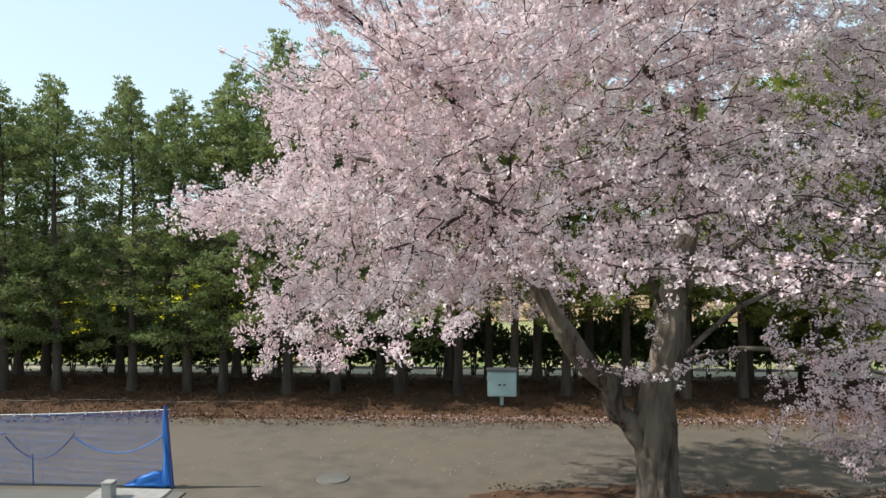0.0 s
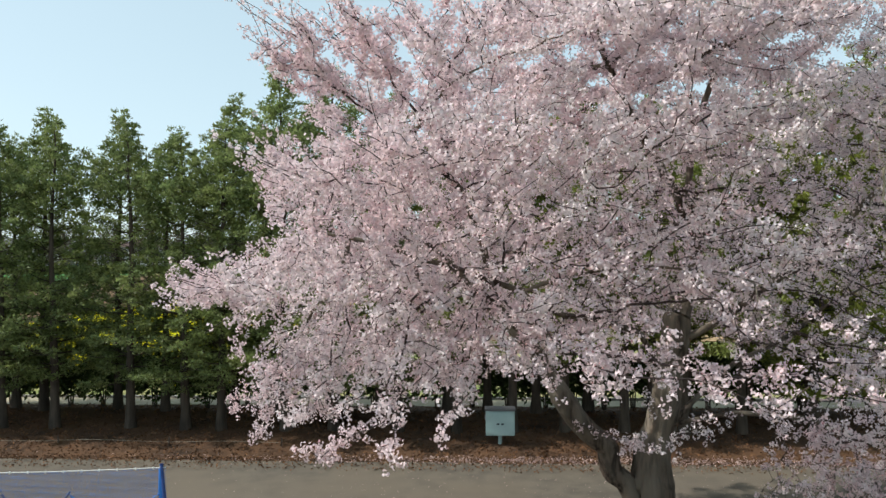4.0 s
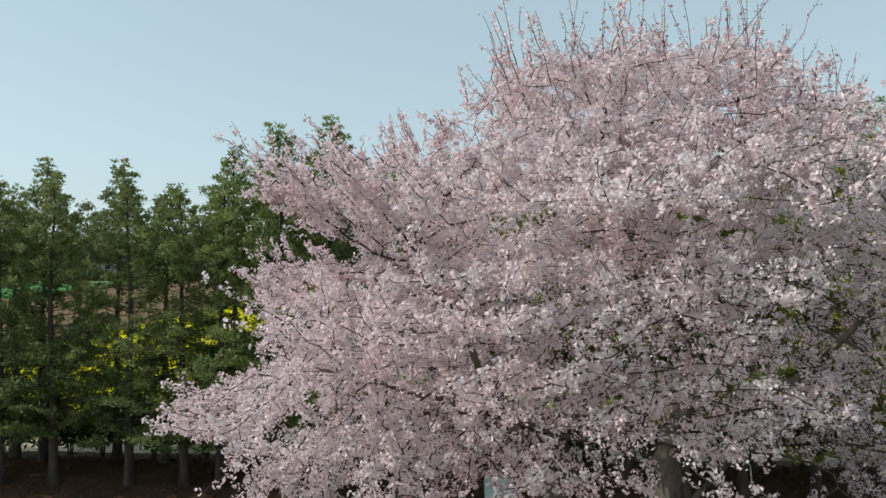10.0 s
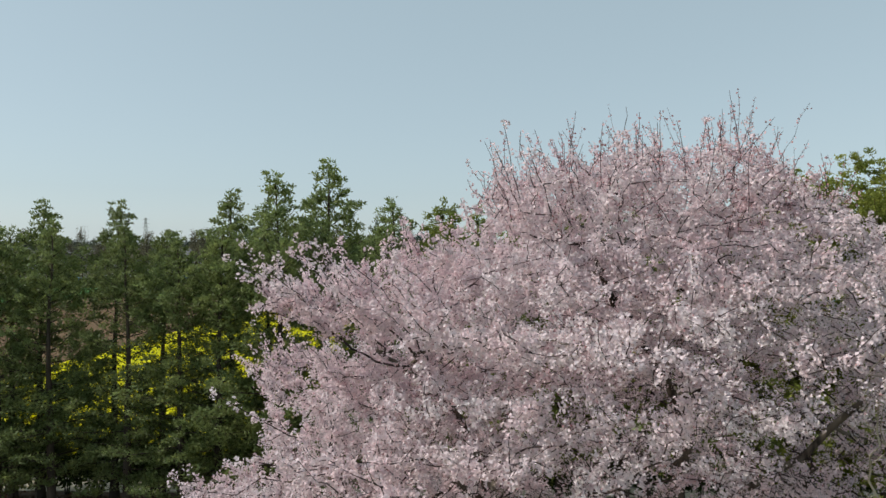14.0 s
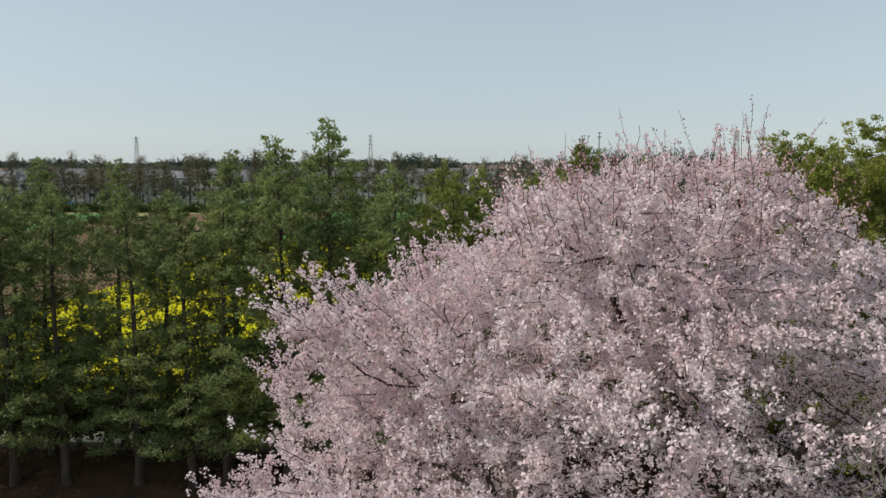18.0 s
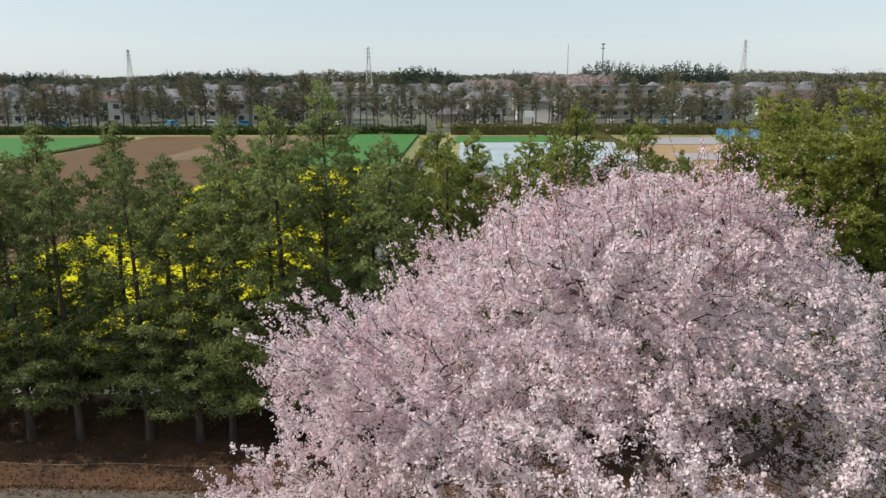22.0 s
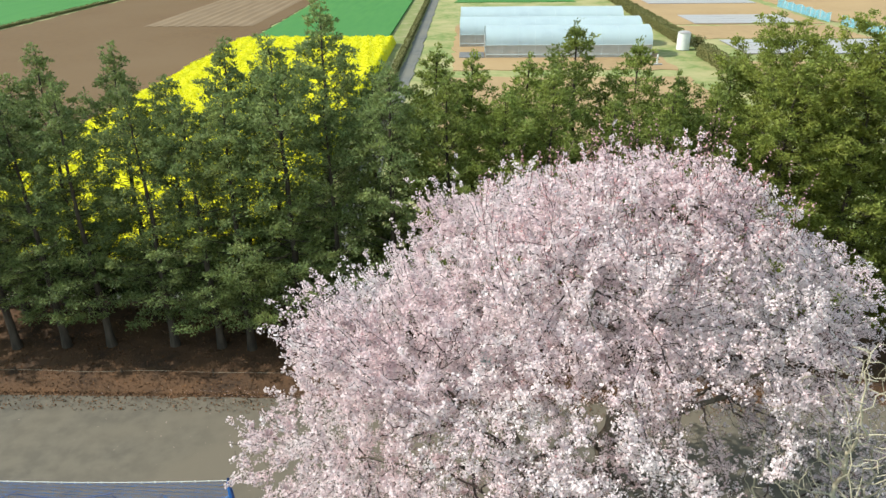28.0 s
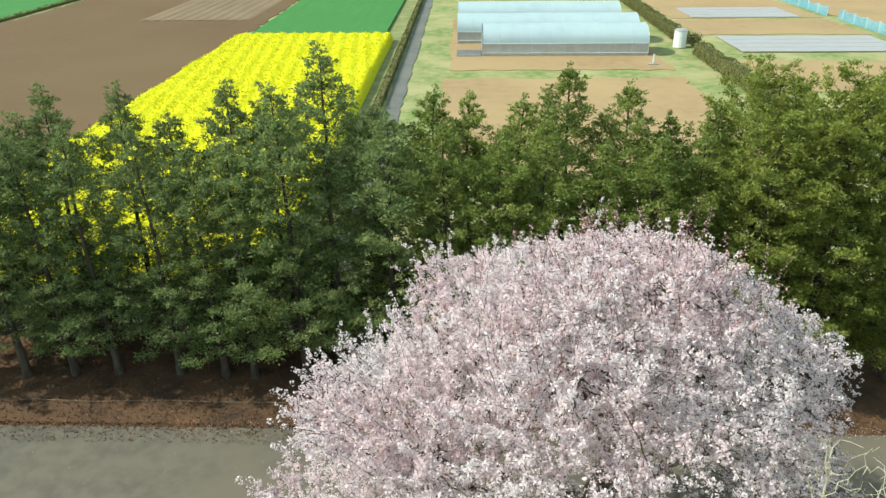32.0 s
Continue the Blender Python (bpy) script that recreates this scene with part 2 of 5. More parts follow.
def tube_mesh(name, chains, sides=6, smooth=True):
    me = np_mesh(name, *tubes(chains, sides))
    me.polygons.foreach_set("use_smooth", np.full(len(me.polygons), smooth))
    return me


def leaves(centres, directions, length, width, rng, spread=0.7):
    """One folded leaf (two triangles sharing a rib) at each centre, along its direction turned by chance."""
    n = len(centres)
    d = directions + rng.normal(0, spread, (n, 3))
    d /= np.linalg.norm(d, axis=1)[:, None] + 1e-9
    s = np.cross(d, rng.normal(0, 1, (n, 3)))
    s /= np.linalg.norm(s, axis=1)[:, None] + 1e-9
    up = np.cross(s, d)
    L, W = length * rng.uniform(0.6, 1.3, (n, 1)), width * rng.uniform(0.6, 1.3, (n, 1))
    a, b = centres, centres + d * L
    c = centres + d * L * 0.45
    V = np.stack([a, c + s * W + up * W * 0.3, b, c - s * W + up * W * 0.3], 1).reshape(-1, 3)
    F = np.arange(n)[:, None] * 4 + np.array([[0, 1, 2, 3]])
    return V, F


def needles(centres, directions, length, width, rng, spread=0.5):
    """One narrow triangle at each centre."""
    n = len(centres)
    d = directions + rng.normal(0, spread, (n, 3))
    d /= np.linalg.norm(d, axis=1)[:, None] + 1e-9
    s = np.cross(d, rng.normal(0, 1, (n, 3)))
    s /= np.linalg.norm(s, axis=1)[:, None] + 1e-9
    L, W = length * rng.uniform(0.6, 1.4, (n, 1)), width * rng.uniform(0.6, 1.3, (n, 1))
    V = np.stack([centres - s * W, centres + s * W, centres + d * L], 1).reshape(-1, 3)
    return V, np.arange(n * 3).reshape(-1, 3)


def grid_mesh(name, x0, x1, y0, y1, nx, ny, height):
    X, Y = np.meshgrid(np.linspace(x0, x1, nx), np.linspace(y0, y1, ny))
    Z = height(X, Y)
    i = (np.arange(ny - 1)[:, None] * nx + np.arange(nx - 1)[None]).ravel()
    return np_mesh(name, np.stack([X, Y, Z], -1).reshape(-1, 3), np.stack([i, i + 1, i + nx + 1, i + nx], 1))


def ripple(X, Y, seed, size):
    rng = np.random.default_rng(seed)
    Z = np.zeros_like(X)
    for k in range(7):
        a, f = rng.uniform(0, 6.28), rng.uniform(0.5, 1.8) / size
        Z += np.sin(6.28 * f * (np.cos(a) * X + np.sin(a) * Y) + rng.uniform(0, 6.28)) / 7
    return Z


def slab(name, x0, x1, y0, y1, top, mat, label, category, thick=0.08, wobble=0.0):
    """A flat piece of ground; wobble: how far its edge wanders."""
    if wobble:
        r = random.Random(int(abs(x0 * 7 + y1 * 3)))
        nx, ny = max(2, int((x1 - x0) / 1.2)), max(2, int((y1 - y0) / 1.2))
        ring = [(x0 + (x1 - x0) * i / nx, y0) for i in range(nx)] + [(x1, y0 + (y1 - y0) * i / ny) for i in range(ny)]
        ring += [(x1 - (x1 - x0) * i / nx, y1) for i in range(nx)] + [(x0, y1 - (y1 - y0) * i / ny) for i in range(ny)]
        b = bmesh.new()
        f = b.faces.new([b.verts.new((x + r.uniform(-wobble, wobble), y + r.uniform(-wobble, wobble), top)) for x, y in ring])
        sides = bmesh.ops.extrude_face_region(b, geom=[f])["geom"]
        for v in (g for g in sides if isinstance(g, bmesh.types.BMVert)):
            v.co.z -= thick
        bmesh.ops.recalc_face_normals(b, faces=b.faces[:])
    else:
        b = boxed(x0, x1, y0, y1, top - thick, top)
    return tagged(part(name, b, M[mat], None), label, category, kind="structure")


# ---- ground, roads, fields ----
bm = bmesh.new()
bmesh.ops.create_circle(bm, cap_ends=True, radius=4800, segments=96, matrix=Matrix.Translation((0, 0, -0.06)))
tagged(part("ground", bm, M["grass"], None), "dry green and straw-coloured grassland", "ground", kind="structure")

road = as_part("road", grid_mesh("road", -70, 70, 4.0, 17.35, 281, 60, lambda X, Y: 0.012 * ripple(X, Y, 1, 5.0)), M["asphalt"], None)
tagged(road, "worn grey-brown asphalt farm road with patches", "road", kind="structure")
bank = as_part("soil_bank", grid_mesh("soil_bank", -70, 70, 17.2, 23.5, 420, 40,
               lambda X, Y: 0.1 * np.clip((Y - 17.3) / 1.5, -0.3, 1) * np.clip((23.5 - Y) / 1.2, -0.3, 1) + 0.035 * ripple(X, Y, 2, 0.6) + 0.03 * ripple(X, Y, 3, 2.5) - 0.02), M["litter"], None)
tagged(bank, "dark brown soil bank under the trees, strewn with dead leaves", "ground", kind="structure")
verge = as_part("soil_verge", grid_mesh("soil_verge", -4.6, 30, -4, 12.9, 230, 110,
                lambda X, Y: 0.06 + 0.04 * ripple(X, Y, 4, 1.2) - 0.13 * np.clip((Y - 12.4 + 0.5 * ripple(X, Y, 5, 1.6)) * 3, 0, 1)
                - 0.4 * np.clip((0.2 - X + 0.8 * ripple(X, Y, 6, 1.5)) * 2, 0, 1)), M["litter"], None)
tagged(verge, "brown soil and dead leaves round the cherry tree", "ground", kind="structure")
slab("yard", -70, -5.0, -40, 12.1, 0.02, "lane", "dark grey paved yard beside the net", "pavement", 0.05)
slab("pale_path", -70, 70, 23.5, 24.5, 0.0, "path", "pale beige gravel path behind the trees", "path", 0.05, wobble=0.12)
slab("path_kerb", -70, 70, 24.5, 24.62, 0.07, "concrete", "low concrete kerb beside the gravel path", "kerb", 0.12)
slab("brown_field", -62, -26.4, 28, 139, 0.0, "brown", "bare brown ploughed field", "field", wobble=0.35)
slab("far_brown_field", -110, -62, 28, 93, 0.0, "brown", "bare brown ploughed field beyond the crop", "field")
slab("left_crop_field", -150, -63.4, 95, 134.5, 0.3, "crop", "bright green young crop field with a dark edge", "field", 0.36)
slab("green_crop_field", -25.6, -9.3, 86, 142, 0.25, "crop", "bright green young crop field", "field", 0.3)
slab("grass_track", -9.2, -6.9, 27, 142, -0.02, "straw", "straw-coloured grass track beside the crops", "path", 0.03, wobble=0.12)
slab("farm_lane", -6.2, -4.9, 25, 150, 0.0, "lane", "narrow dark grey paved farm lane", "road", 0.05, wobble=0.12)
slab("far_track", -150, 110, 140.6, 141.4, 0.0, "tan", "pale farm track at the far field edge", "path", 0.05)
slab("green_strip", -1.8, 18, 126, 139, 0.05, "crop", "bright green grass strip behind the greenhouses", "field", 0.1, wobble=0.35)
slab("town_ground", -500, 500, 149, 720, 0.0, "town", "grey-brown built-up ground of the town", "ground", 0.05)
slab("greenhouse_plot", -1.3, 20.0, 68.3, 99, 0.0, "tan", "bare tan soil round the greenhouses", "field", wobble=0.35)
slab("tan_plot", -1.8, 20.0, 40, 65, 0.0, "tan", "bare tan ploughed plot", "field", wobble=0.35)
slab("far_tan_plot", 27.5, 47.2, 86.5, 97, 0.0, "tan", "bare ochre soil plot", "field", wobble=0.35)
slab("ochre_plot", 27.5, 47.2, 60, 72, 0.0, "tan", "bare ochre soil plot with grass edges", "field", wobble=0.35)
slab("upper_tan_plot", 27.5, 47.2, 98.5, 134, 0.0, "tan", "bare ochre soil plot at the far side", "field", wobble=0.35)
slab("east_tan_plot", 49.5, 95, 70, 134, 0.0, "tan", "bare ochre soil plots beyond the blue net", "field", wobble=0.35)
# ridged light plot in the brown field
ridged = as_part("ridged_plot", grid_mesh("ridged_plot", -44, -29, 98.5, 138, 121, 3, lambda X, Y: 0.04 + 0.03 * np.sin(X * 2 * np.pi / 1.5)), M["light_brown"], None)
tagged(ridged, "light brown plot with ploughed ridges", "field", kind="structure")
for n, (x0, x1, y0, y1) in enumerate(((29.2, 46.6, 76.2, 85.2), (30.3, 44.5, 98.8, 107.5), (51, 75, 78, 84), (29.5, 46.8, 122, 136))):
    bed = thing("mulched_bed", ((x0 + x1) / 2, (y0 + y1) / 2, 0.0), "rows of soil covered in grey plastic mulch film", "crop bed", "mulched beds")
    rows = 4
    for i in range(rows):
        a, b = -(y1 - y0) / 2 + i * (y1 - y0) / rows, -(y1 - y0) / 2 + (i + 0.99) * (y1 - y0) / rows
        part("sheet", boxed(-(x1 - x0) / 2, (x1 - x0) / 2, a, b, 0.0, 0.08, bevel=0.03), M["mulch"], bed)


# ---- yellow rape field ----
rng = np.random.default_rng(11)
X0, X1, Y0, Y1 = -26.2, -8.1, 26.8, 84.0


def crop_top(X, Y):
    edge = np.minimum.reduce([X - X0, X1 - X, Y - Y0, Y1 - Y])
    rows = 0.06 * np.sin((X * 0.98 + Y * 0.12) * 2 * np.pi / 1.35)
    return np.clip(edge * 3.5, 0, 1) * (0.92 + rows + 0.07 * ripple(X, Y, 8, 2.0) + 0.06 * ripple(X, Y, 9, 0.7)) - 0.03


rape = thing("rape_field", (0, 0, 0), "dense field of bright yellow rapeseed in flower", "rapeseed field", kind="stuff")
as_part("canopy", grid_mesh("canopy", X0, X1, Y0, Y1, 90, 260, crop_top), M["rape_leaf"], rape, kind="stuff")
n = 60000
P = np.stack([rng.uniform(X0 + 0.1, X1 - 0.1, n), Y0 + 0.1 + (Y1 - Y0 - 0.2) * rng.random(n) ** 1.3, np.zeros(n)], 1)
P[:, 2] = crop_top(P[:, 0], P[:, 1]) + rng.uniform(-0.06, 0.02, n)
as_part("flower_mass", np_mesh("flower_heads", *leaves(P, np.tile([0, 0, 0.35], (n, 1)), 0.13, 0.065, rng, 0.9)), M["rape"], rape, kind="stuff")


# ---- foliage things ----
def clump(name, seed, mat, sx, sy, sz, count, leaf, z0=0.0, dense=0.6):
    """A bush: leaves through an uneven ellipsoid that stands on z0."""
    r = np.random.default_rng(seed)
    d = r.normal(0, 1, (count, 3))
    d /= np.linalg.norm(d, axis=1)[:, None]
    lump = 1 + 0.28 * np.sin(d[:, 0] * 5 + seed) * np.sin(d[:, 1] * 6 + 2) + 0.2 * np.sin(d[:, 2] * 7 + seed * 2)
    rad = (r.random(count) ** dense * lump)[:, None]
    C = d * rad * np.array([sx, sy, sz / 2]) + np.array([0, 0, z0 + sz / 2])
    C[:, 2] = np.maximum(C[:, 2], 0.02)
    return np_mesh(name, *leaves(C, d + [0, 0, 0.4], leaf, leaf * 0.4, r))


def hedge_run(x0, x1, y0, y1, h, w, label, seed, mat="hedge", leaf=0.14, per_m=230):
    """A clipped hedge from (x0, y0) to (x1, y1): a core of twigs in a skin of small leaves."""
    length = math.hypot(x1 - x0, y1 - y0)
    turn = math.degrees(math.atan2(y1 - y0, x1 - x0))
    hd = thing("hedge", (x0, y0, 0), label, "hedge", "hedges", rz=turn)
    r = np.random.default_rng(seed)
    bmh = bmesh.new()
    bmesh.ops.create_cube(bmh, size=1)
    for v in bmh.verts:
        v.co = Vector(((v.co.x + 0.5) * length, v.co.y * w * 0.8, (v.co.z + 0.5) * h * 0.9))
    part("core", bmh, M[mat], hd)
    k = int(length * per_m * (h + w) / 2.2)
    C = np.stack([r.uniform(0, length, k), r.uniform(-w / 2, w / 2, k), r.uniform(0.02, h, k)], 1)
    side = r.integers(0, 3, k)
    C[side == 0, 1], C[side == 1, 1], C[side == 2, 2] = -w / 2, w / 2, h
    C[:, 2] *= 1 + 0.12 * np.sin(C[:, 0] * 1.3 + seed) * np.sin(C[:, 0] * 0.47)
    out = np.stack([np.zeros(k), np.sign(C[:, 1]) * (side < 2), 0.6 * (side == 2) + 0.2], 1)
    as_part("leaves", np_mesh("leaves", *leaves(C, out, leaf, leaf * 0.4, r)), M[mat], hd, kind="stuff")
    return hd


def conifer(seed, height, radius, mat, foot, label, spare=0.5, blunt=0.0, fill=1.0, leaf=0.088):
    """A windbreak conifer: tapered trunk, whorls of limbs that turn up at their ends, flat sprays of leaf tufts on side twigs.
    spare: how many limbs are left in the thin stretch at mid height; blunt: how broad the top stays."""
    r = np.random.default_rng(seed)
    tree = thing("conifer", (0, 0, 0), label, "tree", "windbreak trees")
    zs = np.linspace(-0.1, height * 0.97, 14)
    bend = np.cumsum(r.normal(0, 0.035, (14, 2)), 0) * np.linspace(0, 1, 14)[:, None]
    rad = 0.13 * (1 - zs / height) ** 1.15 + 0.012
    rad[0] *= 1.35
    limbs, twigs, C, D = [], [], [], []
    shape = [0.75, 1.05, 1.15, 0.98, 0.82, 0.76, 0.64 + 0.35 * blunt, 0.42 + 0.45 * blunt, 0.22 + 0.5 * blunt, 0.12 + 0.35 * blunt, 0.05 + 0.15 * blunt]
    z, turn = foot, r.uniform(0, 6.28)
    while z < height - 0.4:
        f = z / height
        reach = radius * np.interp(f, [0.15, 0.24, 0.34, 0.44, 0.54, 0.64, 0.72, 0.8, 0.88, 0.94, 1.0], shape)
        keep = np.interp(f, [0.38, 0.44, 0.6, 0.68], [1, spare, spare, 1])
        count = 4 if f < 0.8 else 3
        turn += r.uniform(0.4, 1.0)
        for i in range(count):
            if r.random() > keep:
                continue
            a = turn + 2 * np.pi * i / count + r.normal(0, 0.3)
            ln = max(0.12, reach * r.uniform(0.55, 1.2))
            z0 = z + r.normal(0, 0.06)
            root = np.array([np.interp(z0, zs, bend[:, 0]), np.interp(z0, zs, bend[:, 1]), z0])
            flat, side = np.array([math.cos(a), math.sin(a), 0]), np.array([-math.sin(a), math.cos(a), 0])
            rise = np.interp(f, [0.15, 0.4, 0.7, 0.9, 1.0], [-0.12, 0.12, 0.35, 0.85, 1.6]) + r.normal(0, 0.1)
            q = np.linspace(0, 1, 4)[:, None]
            limb = root + flat * ln * q + np.array([0, 0, 1]) * ln * (rise * q + 0.18 * q ** 3) + side * ln * r.normal(0, 0.08) * q ** 2
            limbs.append((limb, np.linspace(0.026 * (1.2 - f), 0.006, 4)))
            k = max(2, int(fill * (1.5 + ln / 0.2) * r.uniform(0.7, 1.25) * np.interp(f, [0.3, 0.4, 0.65, 0.78], [1, 0.85, 0.9, 1.4])))
            for j in range(k):
                t = 1.02 if j == 0 else np.interp(r.random(), [0, 1], [0.3 if f < 0.75 else 0.15, 1.0])
                at = np.array([np.interp(t, q[:, 0], limb[:, c]) for c in range(3)])
                off = (1 if j % 2 else -1) * (0.08 + 0.34 * ln * (1.05 - t)) * r.uniform(0.5, 1.2) * (j > 0)
                tip = at + side * off + flat * abs(off) * 0.5 + np.array([0, 0, r.normal(0.05, 0.06)])
                if abs(off) > 0.3:
                    twigs.append((np.array([at, tip]), (0.008, 0.004)))
                size = r.uniform(0.7, 1.3) * (0.8 + 0.2 * min(1, ln)) * np.interp(f, [0.7, 0.95], [1, 0.6])
                m = int(33 * size ** 0.7)
                puff = r.normal(0, 1, (m, 3)) * np.array([0.088, 0.088, 0.05]) * size
                C.append(tip + puff)
                D.append(flat * 0.35 + np.array([0, 0, 0.45]) + puff * 5)
        z += r.uniform(0.26, 0.5) * (1.1 - 0.62 * f)
    k = 60
    tip = np.column_stack([np.full(k, bend[-1, 0]), np.full(k, bend[-1, 1]), height - 0.55 * r.random(k)]) + r.normal(0, 0.05, (k, 3)) * [1, 1, 0.3]
    C.append(tip), D.append(np.tile([0, 0, 1.0], (k, 1)))
    as_part("trunk", tube_mesh("trunk", [(np.column_stack([bend, zs]), rad)], 9), M["conifer_bark"], tree)
    as_part("limb_mass", tube_mesh("limbs", limbs + twigs, 3), M["conifer_bark"], tree, kind="stuff")
    as_part("crown", np_mesh("crown", *needles(np.concatenate(C), np.concatenate(D), leaf, leaf * 0.33, r, 0.6)), M[mat], tree, kind="stuff")
    return tree


dark = "slim dark green conifer with a bare lower trunk"
light = "broad yellow-green conifer at the end of the row"
kinds = [conifer(20 + i, 9.6, (1.95, 1.75, 2.15, 1.85, 1.7)[i], "needle", (1.75, 1.5, 1.9, 1.4, 1.6)[i], dark, (0.52, 0.6, 0.46, 0.55, 0.5)[i]) for i in range(5)]
# these trees carry their sunlit look in the needle colour
middle = [conifer(30 + i, 9.6, (1.8, 2.0, 1.7)[i], "needle_sunlit", (2.5, 2.8, 2.2)[i], "slim sunlit green conifer in the windbreak", 0.8, fill=1.15) for i in range(3)]
broad = [conifer(40 + i, 10.6, 2.45, "needle_light", 1.6, light, 1.0, blunt=0.5, fill=1.55) for i in range(2)]
FRONT = [(-18.8, 8.9), (-17.1, 9.5), (-15.3, 9.1), (-13.6, 8.8), (-12.1, 8.9), (-9.86, 9.3), (-8.22, 9.1), (-7.15, 8.6),
         (-5.3, 10.1), (-3.96, 9.3), (-2.1, 10.1), (-0.46, 9.5), (1.1, 9.2), (2.57, 9.6), (4.2, 9.4), (5.8, 9.7), (7.4, 9.2)]
BACK = [(-17.9, 9.6), (-16.3, 9.3), (-14.9, 9.2), (-13.76, 9.52), (-11.5, 9.5), (-9.8, 8.9), (-7.57, 9.75), (-6.3, 9.0), (-4.45, 10.75),
        (-3.0, 9.5), (-0.8, 10.5), (0.45, 9.9), (1.95, 10.2), (3.6, 10.8), (5.5, 10.3), (6.65, 9.6), (8.4, 10.1)]
RIGHT = [(9.3, 19.9, 9.4), (10.1, 22.3, 10.2), (11.7, 20.4, 10.9), (13.4, 21.6, 11.2), (14.8, 20.2, 10.5)]
spots = [(x, 20.0 + 0.12 * math.sin(x * 3), h * (1.02 if x < -1 else 0.985), kinds) for x, h in FRONT] + [(x, 22.4 + 0.2 * math.sin(x * 2), h * (1.02 if x < -1 else 0.985), kinds) for x, h in BACK] + [(x, y, h, broad) for x, y, h in RIGHT]
used = set()
pick = random.Random(5)
for x, y, h, pool in spots:
    if pool is kinds and x > -1.0:
        pool = middle
    fresh = [c for c in pool if c.name not in used]
    src = fresh[0] if fresh else pool[pick.randrange(len(pool))]
    wide = 1.0 + 0.22 * max(0.0, h - 9.7) if pool is not broad else 1.0
    m = pose(x, y, 0.03, 0, 0, pick.uniform(0, 360)) @ Matrix.Diagonal((wide, wide, h / (9.6 if pool is not broad else 10.6), 1))
    if src.name in used:
        copy_thing(src, m)
    else:
        src.matrix_basis = m
        used.add(src.name)

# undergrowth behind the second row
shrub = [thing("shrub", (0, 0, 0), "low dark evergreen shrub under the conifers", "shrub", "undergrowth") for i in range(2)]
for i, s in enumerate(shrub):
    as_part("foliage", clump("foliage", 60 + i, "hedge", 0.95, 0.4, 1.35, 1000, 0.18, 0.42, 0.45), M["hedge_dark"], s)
    as_part("stem", tube_mesh("stem", [([(0.05 * j, 0, 0), (0.1 * j, 0.03 * j, 0.8)], (0.03, 0.015)) for j in (-1, 0, 1)], 5), M["conifer_bark"], s)
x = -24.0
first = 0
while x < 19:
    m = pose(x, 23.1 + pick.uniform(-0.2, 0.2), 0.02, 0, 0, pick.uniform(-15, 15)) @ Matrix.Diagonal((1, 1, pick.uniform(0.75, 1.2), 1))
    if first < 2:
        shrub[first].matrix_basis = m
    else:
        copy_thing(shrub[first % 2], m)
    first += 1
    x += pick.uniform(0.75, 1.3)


# ---- cherry tree ----
def grow(seeds, targets, step, reach, kill, rounds, rng):
    """Branches that grow from the seed nodes towards the targets around them. Returns nodes and their parents."""
    nodes = [np.array(p, float) for p, _ in seeds]
    parents = [q for _, q in seeds]
    alive = np.ones(len(targets), bool)
    near = np.full(len(targets), 1e9)
    who = np.zeros(len(targets), int)

    def see(lo):
        arr = np.array(nodes[lo:])
        for i in range(0, len(arr), 200):
            d = np.linalg.norm(targets[:, None] - arr[None, i:i + 200], axis=2)
            j = d.argmin(1)
            dm = d[np.arange(len(targets)), j]
            better = dm < near
            near[better], who[better] = dm[better], lo + i + j[better]

    see(0)
    for _ in range(rounds):
        act = alive & (near < reach)
        if not act.any():
            break
        arr = np.array(nodes)
        pull = np.zeros_like(arr)
        d = targets[act] - arr[who[act]]
        np.add.at(pull, who[act], d / (np.linalg.norm(d, axis=1)[:, None] + 1e-9))
        grown = np.unique(who[act])
        lo = len(nodes)
        for g in grown:
            v = pull[g] / (np.linalg.norm(pull[g]) + 1e-9) + rng.normal(0, 0.22, 3)
            v[2] *= 0.6
            nodes.append(arr[g] + v / np.linalg.norm(v) * step)
            parents.append(g)
        see(lo)
        alive &= near > kill
    return np.array(nodes), np.array(parents)


def branch_chains(nodes, parents, tip, power, root):
    """Pipe-model radii, and the polylines from each fork to its last tip."""
    n = len(nodes)
    kids = [[] for _ in range(n)]
    for i, p in enumerate(parents):
        if p >= 0:
            kids[p].append(i)
    w = np.zeros(n)
    order = np.argsort(-np.arange(n))
    for i in order:
        w[i] = max(w[i], tip ** power)
        if parents[i] >= 0:
            w[parents[i]] += w[i]
    rad = np.minimum(w ** (1 / power), root)
    chains, stack = [], [(0, None)]
    while stack:
        i, frm = stack.pop()
        line = [frm, i] if frm is not None else [i]
        while kids[i]:
            ks = sorted(kids[i], key=lambda c: -w[c])
            for c in ks[1:]:
                stack.append((c, i))
            i = ks[0]
            line.append(i)
        rr = rad[line].copy()
        if frm is not None:
            rr[0] = min(rr[0], rr[1] * 1.15)
        chains.append((nodes[line], rr))
    return chains, rad


CX, CY = 3.5, 10.9
HEIGHTS = [1.2, 2.2, 3.2, 4.2, 5.4, 6.6, 7.6, 8.45, 9.1, 9.5, 9.8]
WEST = [5.8, 6.1, 6.3, 6.6, 7.0, 6.9, 6.4, 5.1, 4.1, 2.7, 0.9]
EAST = [5.7, 5.6, 5.6, 5.6, 5.5, 4.9, 3.7, 2.4, 1.3, 0.7, 0.3]


